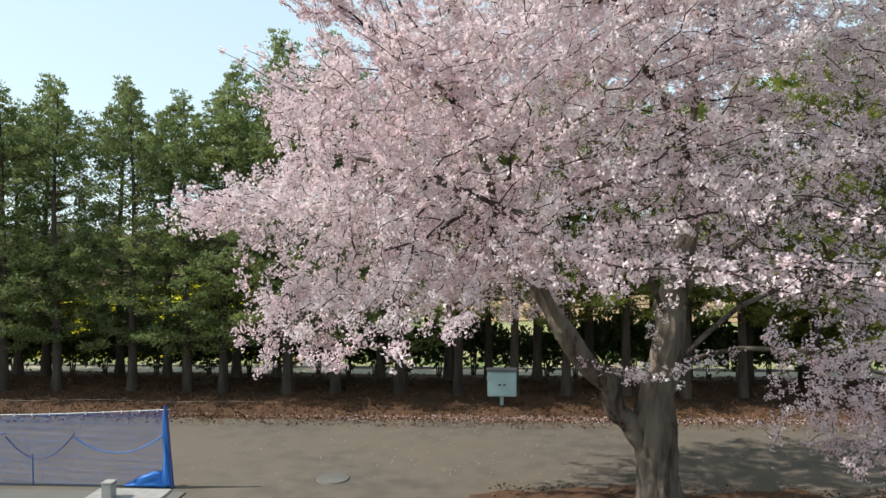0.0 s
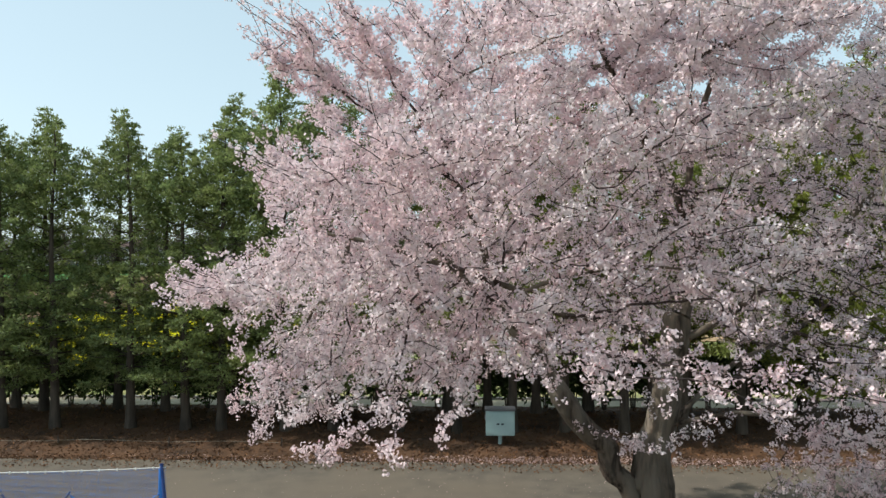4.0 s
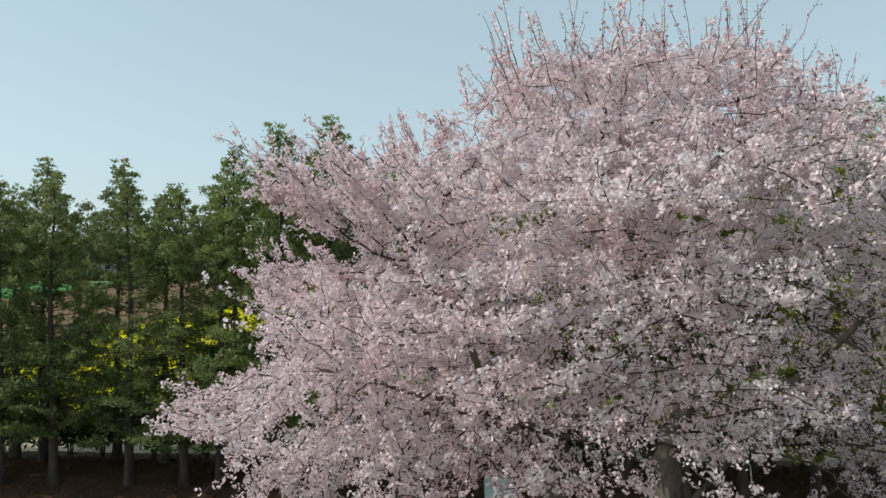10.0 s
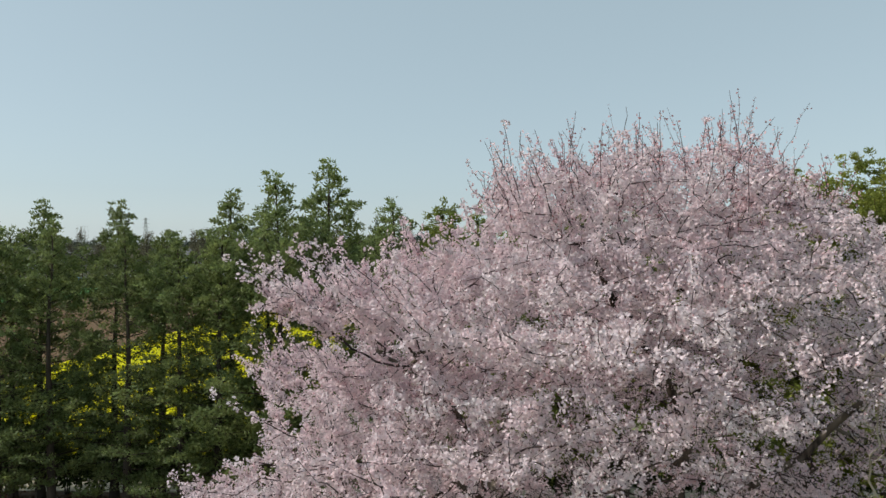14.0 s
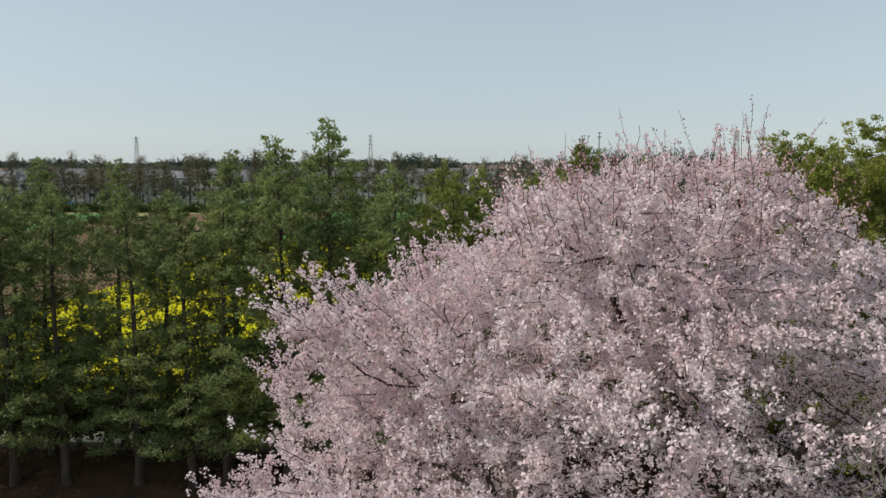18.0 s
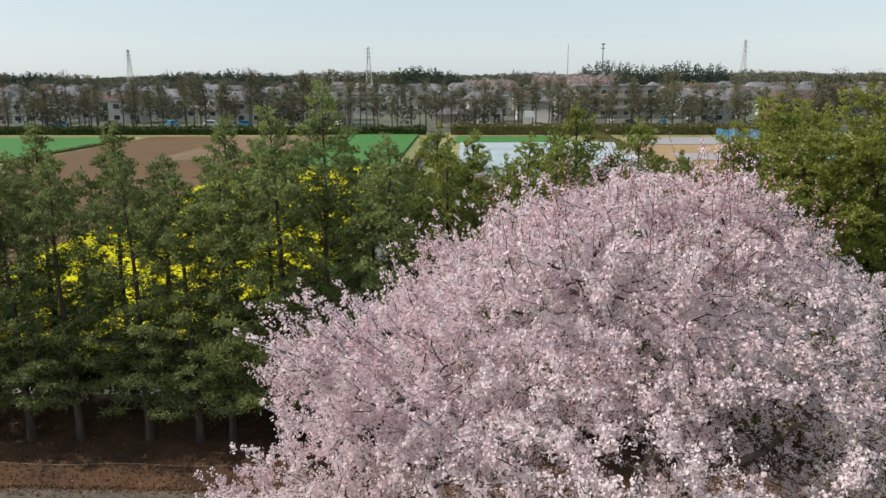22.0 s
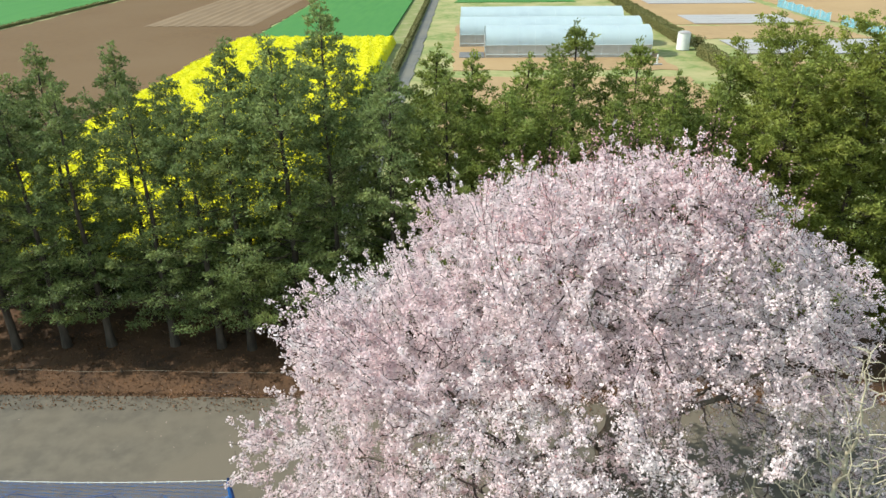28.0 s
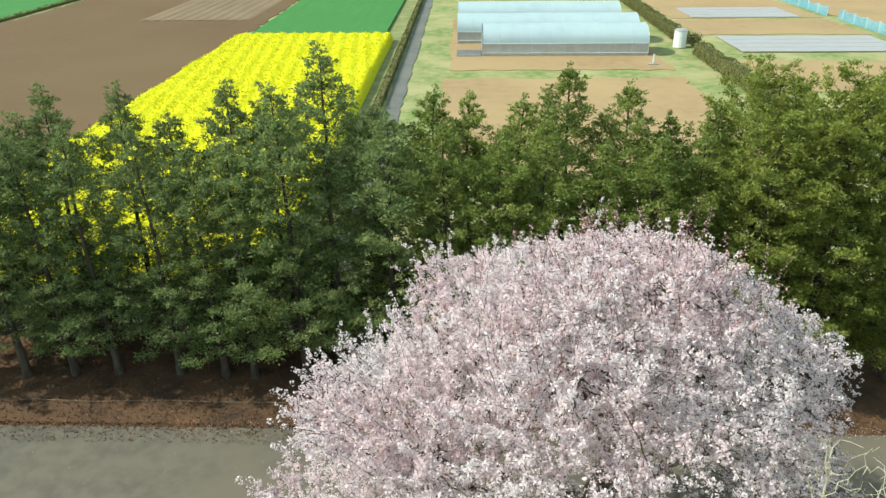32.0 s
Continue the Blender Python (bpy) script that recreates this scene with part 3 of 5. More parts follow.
GAPS = [((3.3, 6.8, 7.4), (5.0, 10.5, 5.3), 0.62), ((3.6, 7.0, 4.7), (5.3, 11.2, 3.75), 0.5), ((1.9, 7.4, 6.9), (2.7, 10.3, 5.3), 0.4), ((0.2, 8.2, 5.2), (1.0, 10.0, 4.6), 0.4), ((5.2, 8.2, 4.9), (6.2, 10.0, 4.6), 0.8)]


def in_gap(P, scale=1.0):
    """Whether points lie in one of the dark openings between the tiers of the crown."""
    inside = np.zeros(len(P), bool)
    for a, b, r in GAPS:
        a, b = np.array(a), np.array(b)
        f = np.clip((P - a) @ (b - a) / ((b - a) @ (b - a)), 0, 1)[:, None]
        d = (P - a - f * (b - a)) * [0.8, 1, 1.25]
        inside |= np.linalg.norm(d, axis=1) < r * scale * (1 + 0.25 * np.sin(P[:, 0] * 7) * np.sin(P[:, 2] * 6))
    return inside


def crown_points(count, rng):
    """Points through the flowering shell of the crown: a wide dome, hollow near the trunk, drooping at its rim."""
    got = []
    while sum(len(g) for g in got) < count:
        n = 8000
        az, z = rng.uniform(0, 2 * np.pi, n), rng.uniform(1.3, 9.8, n)
        c = (1 + np.cos(az)) / 2
        lobes = 1 + 0.06 * np.sin(3 * az + 1.0 + z * 0.8) + 0.06 * np.sin(5 * az - z * 2.1) + 0.055 * np.sin(z * 4.2 + 2 * az)
        R = (np.interp(z, HEIGHTS, WEST) * (1 - c) + np.interp(z, HEIGHTS, EAST) * c) * lobes
        # long boughs towards the south-west, a flatter north-west side
        R = R * (1 + np.exp(-((az - 3.7) / 0.4) ** 2) * np.interp(z, [4.5, 6, 6.8], [0.0, 0.02, 0.07]) - 0.15 * np.exp(-((az - 2.9) / 0.5) ** 2) * np.clip(z - 4.8, 0, 1))
        # a notch between the tiers on the south-east side
        south_east = np.clip(np.cos(az - 5.4) * 1.6 - 0.5, 0, 1)
        R = R * (1 - 0.5 * south_east * np.clip(1 - np.abs(z - 5.7) / 1.6, 0, 1))
        R = R * (1 - 0.1 * np.clip(np.cos(az - 5.75) * 2 - 1, 0, 1) * np.clip((z - 3.2) / 1.2, 0, 1))
        rad = np.sqrt(rng.random(n)) * R
        low = np.interp(np.sin(az), [-1, -0.4, 0.4, 1], [3.45, 3.0, 2.8, 2.9]) - 0.9 * np.clip(np.cos(az - 5.9), 0, 1) ** 2
        floor = np.interp(rad / R, [0, 0.4, 0.65, 1.0], [1.5, 0.9, 0.5, -0.1]) + low + 0.3 * np.sin(4 * az + 2)
        shell = np.maximum(rad / R, (z - 3) / 6.9)
        # tiers that droop outwards
        tier = np.sin(2 * np.pi * (z + 0.13 * rad + 0.25 * np.sin(2 * az + 1)) / 1.35 + 1.2 * np.sin(3 * az))
        keep = (z > floor) & (rng.random(n) < np.clip(0.3 + shell ** 2.2, 0, 1)) & (rng.random(n) < np.clip(R / 7, 0.1, 1) * 1.2)
        keep &= rng.random(n) < np.clip(0.68 + 0.5 * tier, 0.2, 1)
        P = np.stack([CX + np.interp(z, [6, 9.9], [0, 0.7]) + rad * np.cos(az), CY + rad * np.sin(az) * np.where(np.sin(az) > 0, 0.78, 0.82), z], 1)
        keep &= ~in_gap(P)
        keep &= ~((P[:, 2] < 3.75) & (P[:, 0] > 0.0) & (P[:, 0] < 4.0) & (P[:, 1] < 13))
        keep &= ~((P[:, 2] < 4.4) & (P[:, 0] > 4.6) & (P[:, 1] < 10.5) & (rng.random(n) < 0.6))
        got.append(P[keep])
    return np.concatenate(got)[:count]


rng = np.random.default_rng(3)
BOUGHS = [  # main limbs: each from the node of another
    [(3.02, 11.75, -0.15), (2.98, 11.72, 0.5), (2.93, 11.7, 1.1), (2.92, 11.7, 1.6)],
    [(0, 1), (2.75, 11.68, 1.05), (2.47, 11.62, 1.48), (2.2, 11.55, 1.85), (1.87, 11.4, 2.3), (1.41, 11.2, 2.92), (1.05, 11.0, 3.65), (0.5, 10.7, 4.24), (-0.1, 10.3, 4.8), (-0.6, 9.9, 5.3)],
    [(0, 2), (2.9, 11.62, 1.7), (3.0, 11.6, 2.3), (3.12, 11.5, 3.0), (3.22, 11.5, 3.7), (3.5, 11.6, 4.5), (3.7, 11.8, 5.3), (3.6, 12.0, 6.2)],
    [(2, 3), (2.6, 11.0, 3.9), (2.0, 10.5, 4.15), (1.3, 9.9, 4.3), (0.6, 9.3, 4.7)],
    [(0, 2), (3.05, 11.85, 1.7), (3.3, 12.0, 2.3), (3.55, 12.4, 3.2), (3.8, 12.9, 4.3), (4.1, 13.4, 5.4)],
    [(2, 2), (3.6, 11.2, 2.6), (4.4, 10.8, 2.75), (5.3, 10.5, 2.6), (6.3, 10.2, 2.4)],
    [(2, 4), (4.0, 11.2, 4.2), (4.7, 11.0, 4.8), (5.5, 10.9, 5.5)],
    [(1, 5), (1.0, 11.8, 3.6), (0.4, 12.4, 4.2), (-0.3, 13.0, 4.9)],
    [(4, 2), (4.2, 12.6, 2.9), (5.2, 13.0, 3.4), (6.3, 13.4, 4.0)],
    [(2, 6), (3.2, 11.3, 6.1), (2.65, 10.8, 6.75), (2.15, 10.4, 7.5), (1.8, 10.2, 8.2)],
    [(2, 7), (3.6, 11.9, 7.1), (3.9, 11.6, 8.0), (4.2, 11.5, 8.7)],
    [(3, 4), (-0.2, 8.95, 5.0), (-1.1, 8.7, 5.3), (-1.9, 8.6, 5.45)],
    [(1, 7), (0.2, 10.0, 5.2), (-0.1, 9.6, 6.0), (-0.7, 9.3, 6.6)],
    [(6, 3), (6.0, 10.4, 6.2), (6.4, 10.1, 6.9)],
]
seeds, ids = [], {}
for a, limb in enumerate(BOUGHS):
    last = -1
    for b, p in enumerate(limb):
        if len(p) == 2:
            last = ids[p]
            ids[(a, b)] = last
            continue
        prev = np.array(seeds[last][0]) if last >= 0 else None
        if prev is not None and a > 0:
            seeds.append(((prev + np.array(p)) / 2 + rng.normal(0, 0.04, 3), last))
            last = len(seeds) - 1
        seeds.append((np.array(p), last))
        last = len(seeds) - 1
        ids[(a, b)] = last
droop = [((4.9, 9.4, 2.35), (1.1, 0.8, 0.75), 460), ((5.5, 9.0, 1.55), (0.6, 0.6, 0.7), 280), ((6.4, 9.2, 2.6), (1.0, 0.9, 0.8), 260), ((2.5, 9.9, 2.55), (0.65, 0.5, 0.3), 70), ((-2.9, 10.6, 3.0), (0.8, 0.7, 0.6), 90)]
targets = np.concatenate([crown_points(16500, rng)] + [np.array(c) + np.clip(rng.normal(0, 0.5, (k, 3)), -1, 1) * np.array(w) for c, w, k in droop])
nodes, parents = grow(seeds, targets, 0.18, 3.5, 0.2, 120, rng)
chains, rad = branch_chains(nodes, parents, 0.0042, 2.02, 0.42)
for pts, rr in chains:
    np.minimum(rr, 0.2, out=rr)
    for spot, factor in (((1.41, 11.2, 2.92), 1.3), ((4.4, 10.8, 2.75), 0.5), ((4.2, 12.6, 2.9), 0.6), ((2.65, 10.8, 6.75), 0.6), ((3.9, 11.6, 8.0), 0.6), ((-1.1, 8.7, 5.3), 0.5), ((-0.1, 9.6, 6.0), 0.55), ((6.0, 10.4, 6.2), 0.6)):
        if np.linalg.norm(pts - np.array(spot), axis=1).min() < 0.05:
            rr *= factor
n0 = min(len(chains[0][1]), 12)
chains[0][1][:n0] = [0.42, 0.31, 0.34, 0.36, 0.3, 0.26, 0.235, 0.225, 0.215, 0.21, 0.205, 0.2][:n0]

cherry = thing("cherry_tree", (0, 0, 0), "large old cherry tree in full pale pink blossom", "cherry tree")
thick = [c for c in chains if c[1].max() > 0.035]
thin = [c for c in chains if c[1].max() <= 0.035]


def furrowed(name, chain, sides):
    """A tube whose skin is folded along its length and knotted."""
    pts, rr = chain
    t = np.linspace(0, len(pts) - 1, len(pts) * (12 if sides > 40 else 5))
    i = np.arange(len(pts))
    fine_pts = np.stack([np.interp(t, i, pts[:, k]) for k in range(3)], 1)
    fr = np.interp(t, i, rr)
    V, F = tubes([(fine_pts, fr)], sides)
    V = V.reshape(len(t), sides, 3)
    a = np.arange(sides) * 2 * np.pi / sides
    fold = np.abs(np.sin(1.5 * a[None] + 0.5 * fine_pts[:, 2:3] + 0.9)) * 0.1 - 0.06 + np.sin(5 * a[None] + 2.2 * fine_pts[:, 2:3]) * 0.055 + np.sin(11 * a[None] - 2.5 * fine_pts[:, 2:3] + 1 + 2 * np.sin(fine_pts[:, 2:3] * 3)) * 0.06 + np.sin(27 * a[None] + 3 * np.sin(fine_pts[:, 2:3] * 3.7)) * 0.03 + np.sin(19 * a[None] + 4 * np.sin(fine_pts[:, 2:3] * 2.1)) * 0.03 + np.sin(2 * a[None] + fine_pts[:, 2:3] * 1.3) * 0.05
    knots = 0.05 * np.sin(fine_pts[:, 2:3] * 9 + 3 * np.sin(3 * a[None]))
    V = fine_pts[:, None] + (V - fine_pts[:, None]) * (1 + (fold + knots) * np.clip(fr[:, None] / 0.3, 0.2, 1))[..., None]
    me = np_mesh(name, V.reshape(-1, 3), F)
    me.polygons.foreach_set("use_smooth", np.full(len(me.polygons), True))
    return me


as_part("trunk", furrowed("trunk", thick[0], 56), M["bark"], cherry, "thick furrowed grey-brown trunk")
for c in thick[1:]:
    if c[1].max() > 0.11:
        as_part("limb", furrowed("limb", c, 16), M["bark"], cherry)
    elif c[1].max() > 0.05:
        as_part("branch", tube_mesh("branch", [c], 8), M["bark"], cherry)
as_part("branch_mass", tube_mesh("branch_mass", [c for c in thick[1:] if c[1].max() <= 0.05], 6), M["bark"], cherry, kind="stuff")
as_part("twig_mass", tube_mesh("twigs", thin, 4), M["twig"], cherry, kind="stuff")


def flowers(centres, normals, size, rng, sides=4):
    """Small open cups, one to a centre."""
    n = len(centres)
    w = normals + rng.normal(0, 0.35, (n, 3))
    w /= np.linalg.norm(w, axis=1)[:, None] + 1e-9
    u = np.cross(w, rng.normal(0, 1, (n, 3)))
    u /= np.linalg.norm(u, axis=1)[:, None] + 1e-9
    v = np.cross(w, u)
    a = np.arange(sides) * 2 * np.pi / sides
    s = (size * rng.uniform(0.75, 1.25, n))[:, None, None]
    ringed = centres[:, None] + s * (np.cos(a)[None, :, None] * u[:, None] + np.sin(a)[None, :, None] * v[:, None] + 0.4 * w[:, None])
    V = np.concatenate([centres[:, None], ringed], 1).reshape(-1, 3)
    f = np.array([[0, 1 + i, 1 + (i + 1) % sides] for i in range(sides)])
    F = (np.arange(n)[:, None, None] * (sides + 1) + f[None]).reshape(-1, 3)
    return V, F


fine = np.where((rad < 0.022) & (nodes[:, 2] > 1.3) & (parents >= 0))[0]
share = np.interp(nodes[fine, 2], [3, 6, 8, 10], [0.75, 0.9, 1.45, 1.35])
core = np.linalg.norm((nodes[fine] - [CX, CY, 4.2]) / [3.6, 3.0, 2.6], axis=1) < 1
share = np.where(core, share * 0.6, share)
share *= np.interp(nodes[fine, 0], [-1, 2, 5, 7], [1.6, 1.15, 0.85, 0.7]) * np.where((nodes[fine, 0] > 4.3) & (nodes[fine, 2] < 3.3), 2.0, 1) * np.where(nodes[fine, 2] > 6.5, np.interp(nodes[fine, 0], [-1, 2], [0.8, 1]), 1)
pick_n = rng.choice(fine, 64000, p=share / share.sum())
along = rng.random((len(pick_n), 1))
balls = nodes[pick_n] * along + nodes[parents[pick_n]] * (1 - along) + rng.normal(0, 0.055, (len(pick_n), 3))
balls = balls[~in_gap(balls, 0.9)]
k = 7
away = rng.normal(0, 1, (len(balls) * k, 3))
away /= np.linalg.norm(away, axis=1)[:, None]
centres = np.repeat(balls, k, 0) + away * rng.uniform(0.027, 0.044, (len(away), 1)) * np.repeat(rng.uniform(0.7, 1.3, (len(balls), 1)), k, 0)
half = len(centres) // 4
for part_of, corners in ((slice(0, half), 4), (slice(half, None), 3)):
    as_part("blossom", np_mesh("blossom", *flowers(centres[part_of], away[part_of], 0.0192 if corners == 4 else 0.022, rng, corners)), M["blossom"], cherry, "clusters of pale pink cherry blossom", "stuff")

stalks = balls[rng.integers(0, len(balls), 16000)] + rng.normal(0, 0.03, (16000, 3))
as_part("calyx_mass", np_mesh("calyxes", *flowers(stalks, rng.normal(0, 1, stalks.shape), 0.016, rng, 3)), M["bud"], cherry, "dusky pink buds and calyxes", "stuff")

# upright shoots on the top of the crown, with buds
tops = nodes[(nodes[:, 2] > 8.3) & (rad < 0.012)]
tops = tops[rng.permutation(len(tops))[:190]]
shoots = []
for p in tops:
    ln = rng.uniform(0.3, 1.0)
    d = np.array([rng.normal(0, 0.25), rng.normal(0, 0.25), 1.0])
    s = np.linspace(0, 1, 5)[:, None]
    shoots.append((p + d * ln * s + rng.normal(0, 0.015, (5, 3)), np.linspace(0.005, 0.0025, 5)))
as_part("shoot_mass", tube_mesh("shoots", shoots, 4), M["twig"], cherry, kind="stuff")
pts = np.concatenate([c[0][i:i + 1] + (c[0][i + 1:i + 2] - c[0][i:i + 1]) * rng.random((5, 1)) for c in shoots for i in range(4)])
pts += rng.normal(0, 0.02, pts.shape)
as_part("bud_mass", np_mesh("buds", *flowers(pts, rng.normal(0, 1, pts.shape), 0.017, rng)), M["bud"], cherry, kind="stuff")

# long sparse twigs that reach out of the upper west side
rim = nodes[(nodes[:, 0] < 1.8) & (nodes[:, 2] > 6.3) & (nodes[:, 2] < 9.3) & (rad < 0.012)]
rim = rim[np.argsort(rim[:, 0] - 0.9 * rim[:, 2] + rng.normal(0, 0.8, len(rim)))[:80]]
reach_out, open_flowers = [], []
for p in rim:
    d = np.array([-0.55 + rng.normal(0, 0.25), rng.normal(0, 0.35), 0.6 + rng.normal(0, 0.2)])
    ln = rng.uniform(0.3, 0.85)
    s = np.linspace(0, 1, 6)[:, None]
    line = p + d * ln * s + np.array([0, 0, 0.15]) * ln * s ** 2 + rng.normal(0, 0.045, (6, 3)) * s
    reach_out.append((line, np.linspace(0.008, 0.003, 6)))
    for _ in range(int(ln * 22)):
        q = rng.random() ** 1.3 * 5
        i = min(int(q), 4)
        open_flowers.append(line[i] + (line[i + 1] - line[i]) * (q - i))
shell = nodes[(nodes[:, 2] > 4.5) & (rad < 0.012) & ~in_gap(nodes, 1.3)]
push = (shell - [CX + 0.3, CY, 4.8]) / [6.8, 5.4, 4.9]
shell = shell[np.argsort(-np.linalg.norm(push, axis=1) + rng.normal(0, 0.07, len(shell)))[:420]]
for p in shell:
    d = (p - [CX + 0.3, CY, 4.2]) / [6.8, 5.4, 4.9] * [1, 1, 0.9] + rng.normal(0, 0.6, 3) + [0, 0, 0.15]
    ln = rng.uniform(0.15, 0.45)
    s = np.linspace(0, 1, 6)[:, None]
    line = p + d * ln * s + np.array([0, 0, 0.12]) * ln * s ** 2 + rng.normal(0, 0.03, (6, 3)) * s
    reach_out.append((line, np.linspace(0.007, 0.003, 6)))
    for _ in range(int(ln * 38)):
        q = rng.random() ** 1.15 * 5
        i = min(int(q), 4)
        open_flowers.append(line[i] + (line[i + 1] - line[i]) * (q - i) + rng.normal(0, 0.02, 3))
as_part("outer_twig_mass", tube_mesh("outer_twigs", reach_out, 4), M["twig"], cherry, kind="stuff")
tufts_at = np.repeat(np.array(open_flowers), 5, 0)
outward = rng.normal(0, 1, tufts_at.shape)
outward /= np.linalg.norm(outward, axis=1)[:, None]
as_part("outer_blossom", np_mesh("outer_blossom", *flowers(tufts_at + outward * 0.035, outward, 0.02, rng)), M["blossom"], cherry, kind="stuff")

# bare tree beside the cherry
rng = np.random.default_rng(17)
T = rng.normal(0, 1, (2600, 3))
T /= np.linalg.norm(T, axis=1)[:, None]
T = T * (rng.random((2600, 1)) ** 0.4) * [1.6, 1.3, 2.6] + [5.75, 7.6, 5.8]
bn, bp = grow([((6.1, 7.8, -0.1), -1), ((6.1, 7.8, 0.7), 0), ((6.05, 7.76, 1.5), 1), ((6.0, 7.7, 2.3), 2)], T, 0.16, 3.2, 0.19, 70, rng)
bc, br = branch_chains(bn, bp, 0.0055, 2.4, 0.06)
bare = thing("bare_tree", (0, 0, 0), "small leafless tree with pale tangled twigs", "tree")
as_part("trunk", tube_mesh("trunk", bc[:1], 8), M["pale_twig"], bare)
as_part("twig_mass", tube_mesh("twigs", bc[1:], 4), M["pale_twig"], bare, kind="stuff")


# ---- litter and petals ----
rng = np.random.default_rng(23)


def scatter(name, label, category, count, place, size, mat):
    P = place(count)
    n = len(P)
    V, F = leaves(P, rng.normal(0, 1, (n, 3)) * [1, 1, 0.12], size, size * 0.4, rng, 0.1)
    tagged(as_part(name, np_mesh(name, V, F), M[mat], None), label, category, kind="stuff")


scatter("dead_leaves", "rust-brown dead leaves on the soil", "leaves", 16000,
        lambda n: np.stack([rng.uniform(-17, 15, n), 17.3 + 5.8 * rng.random(n), rng.uniform(0.06, 0.13, n)], 1), 0.07, "dead")
scatter("dead_leaves", "rust-brown dead leaves round the cherry tree", "leaves", 5000,
        lambda n: np.stack([rng.uniform(0.3, 12, n), rng.uniform(7.5, 12.7, n), rng.uniform(0.03, 0.08, n)], 1), 0.06, "dead")
scatter("dead_leaves", "orange-brown dead leaves drifted on the road edge", "leaves", 4500,
        lambda n: np.stack([rng.uniform(-19, 9, n), 17.5 - 0.9 * rng.random(n) ** 2.2, rng.uniform(0.02, 0.05, n)], 1), 0.06, "dead")
scatter("fallen_petals", "pale pink petals drifted along the road edge", "petals", 5000,
        lambda n: np.stack([rng.normal(3.5, 5.0, n), 17.45 + rng.normal(0, 0.16, n), rng.uniform(0.02, 0.07, n)], 1), 0.035, "petal")
scatter("fallen_petals", "pale pink petals strewn over the asphalt", "petals", 900,
        lambda n: np.stack([rng.normal(2, 5.5, n), rng.uniform(12.7, 17.4, n), np.full(n, 0.018)], 1), 0.024, "petal")


# ---- things by the road ----
def meter_box():
    ob = thing("switch_box", (0.71, 18.72, 0.02), "pale green metal switch box on a short post", "switch box")
    part("cabinet", boxed(-0.375, 0.375, -0.17, 0.17, 0.32, 0.96, bevel=0.015), M["boxpaint"], ob)
    part("lid", boxed(-0.4, 0.4, -0.2, 0.19, 0.965, 1.02, bevel=0.012), M["roof_grey"], ob, "dark grey lid")
    door = part("door", boxed(-0.35, 0.35, -0.186, -0.172, 0.35, 0.93, bevel=0.006), M["boxpaint"], ob)
    for x in (-0.06, 0.06):
        part("latch", boxed(x - 0.035, x + 0.035, -0.205, -0.187, 0.61, 0.65, bevel=0.006), M["pane"], door, "dark latch")
    part("hinge", boxed(-0.4, -0.377, -0.18, -0.13, 0.74, 0.86, bevel=0.004), M["grey"], ob)
    bmp = bmesh.new()
    bmesh.ops.create_cone(bmp, cap_ends=True, segments=14, radius1=0.05, radius2=0.05, depth=0.36, matrix=Matrix.Translation((0, 0, 0.14)))
    part("post", bmp, M["boxpaint"], ob)
    part("base", boxed(-0.14, 0.14, -0.14, 0.14, -0.03, 0.04, bevel=0.02), M["concrete"], ob)


meter_box()


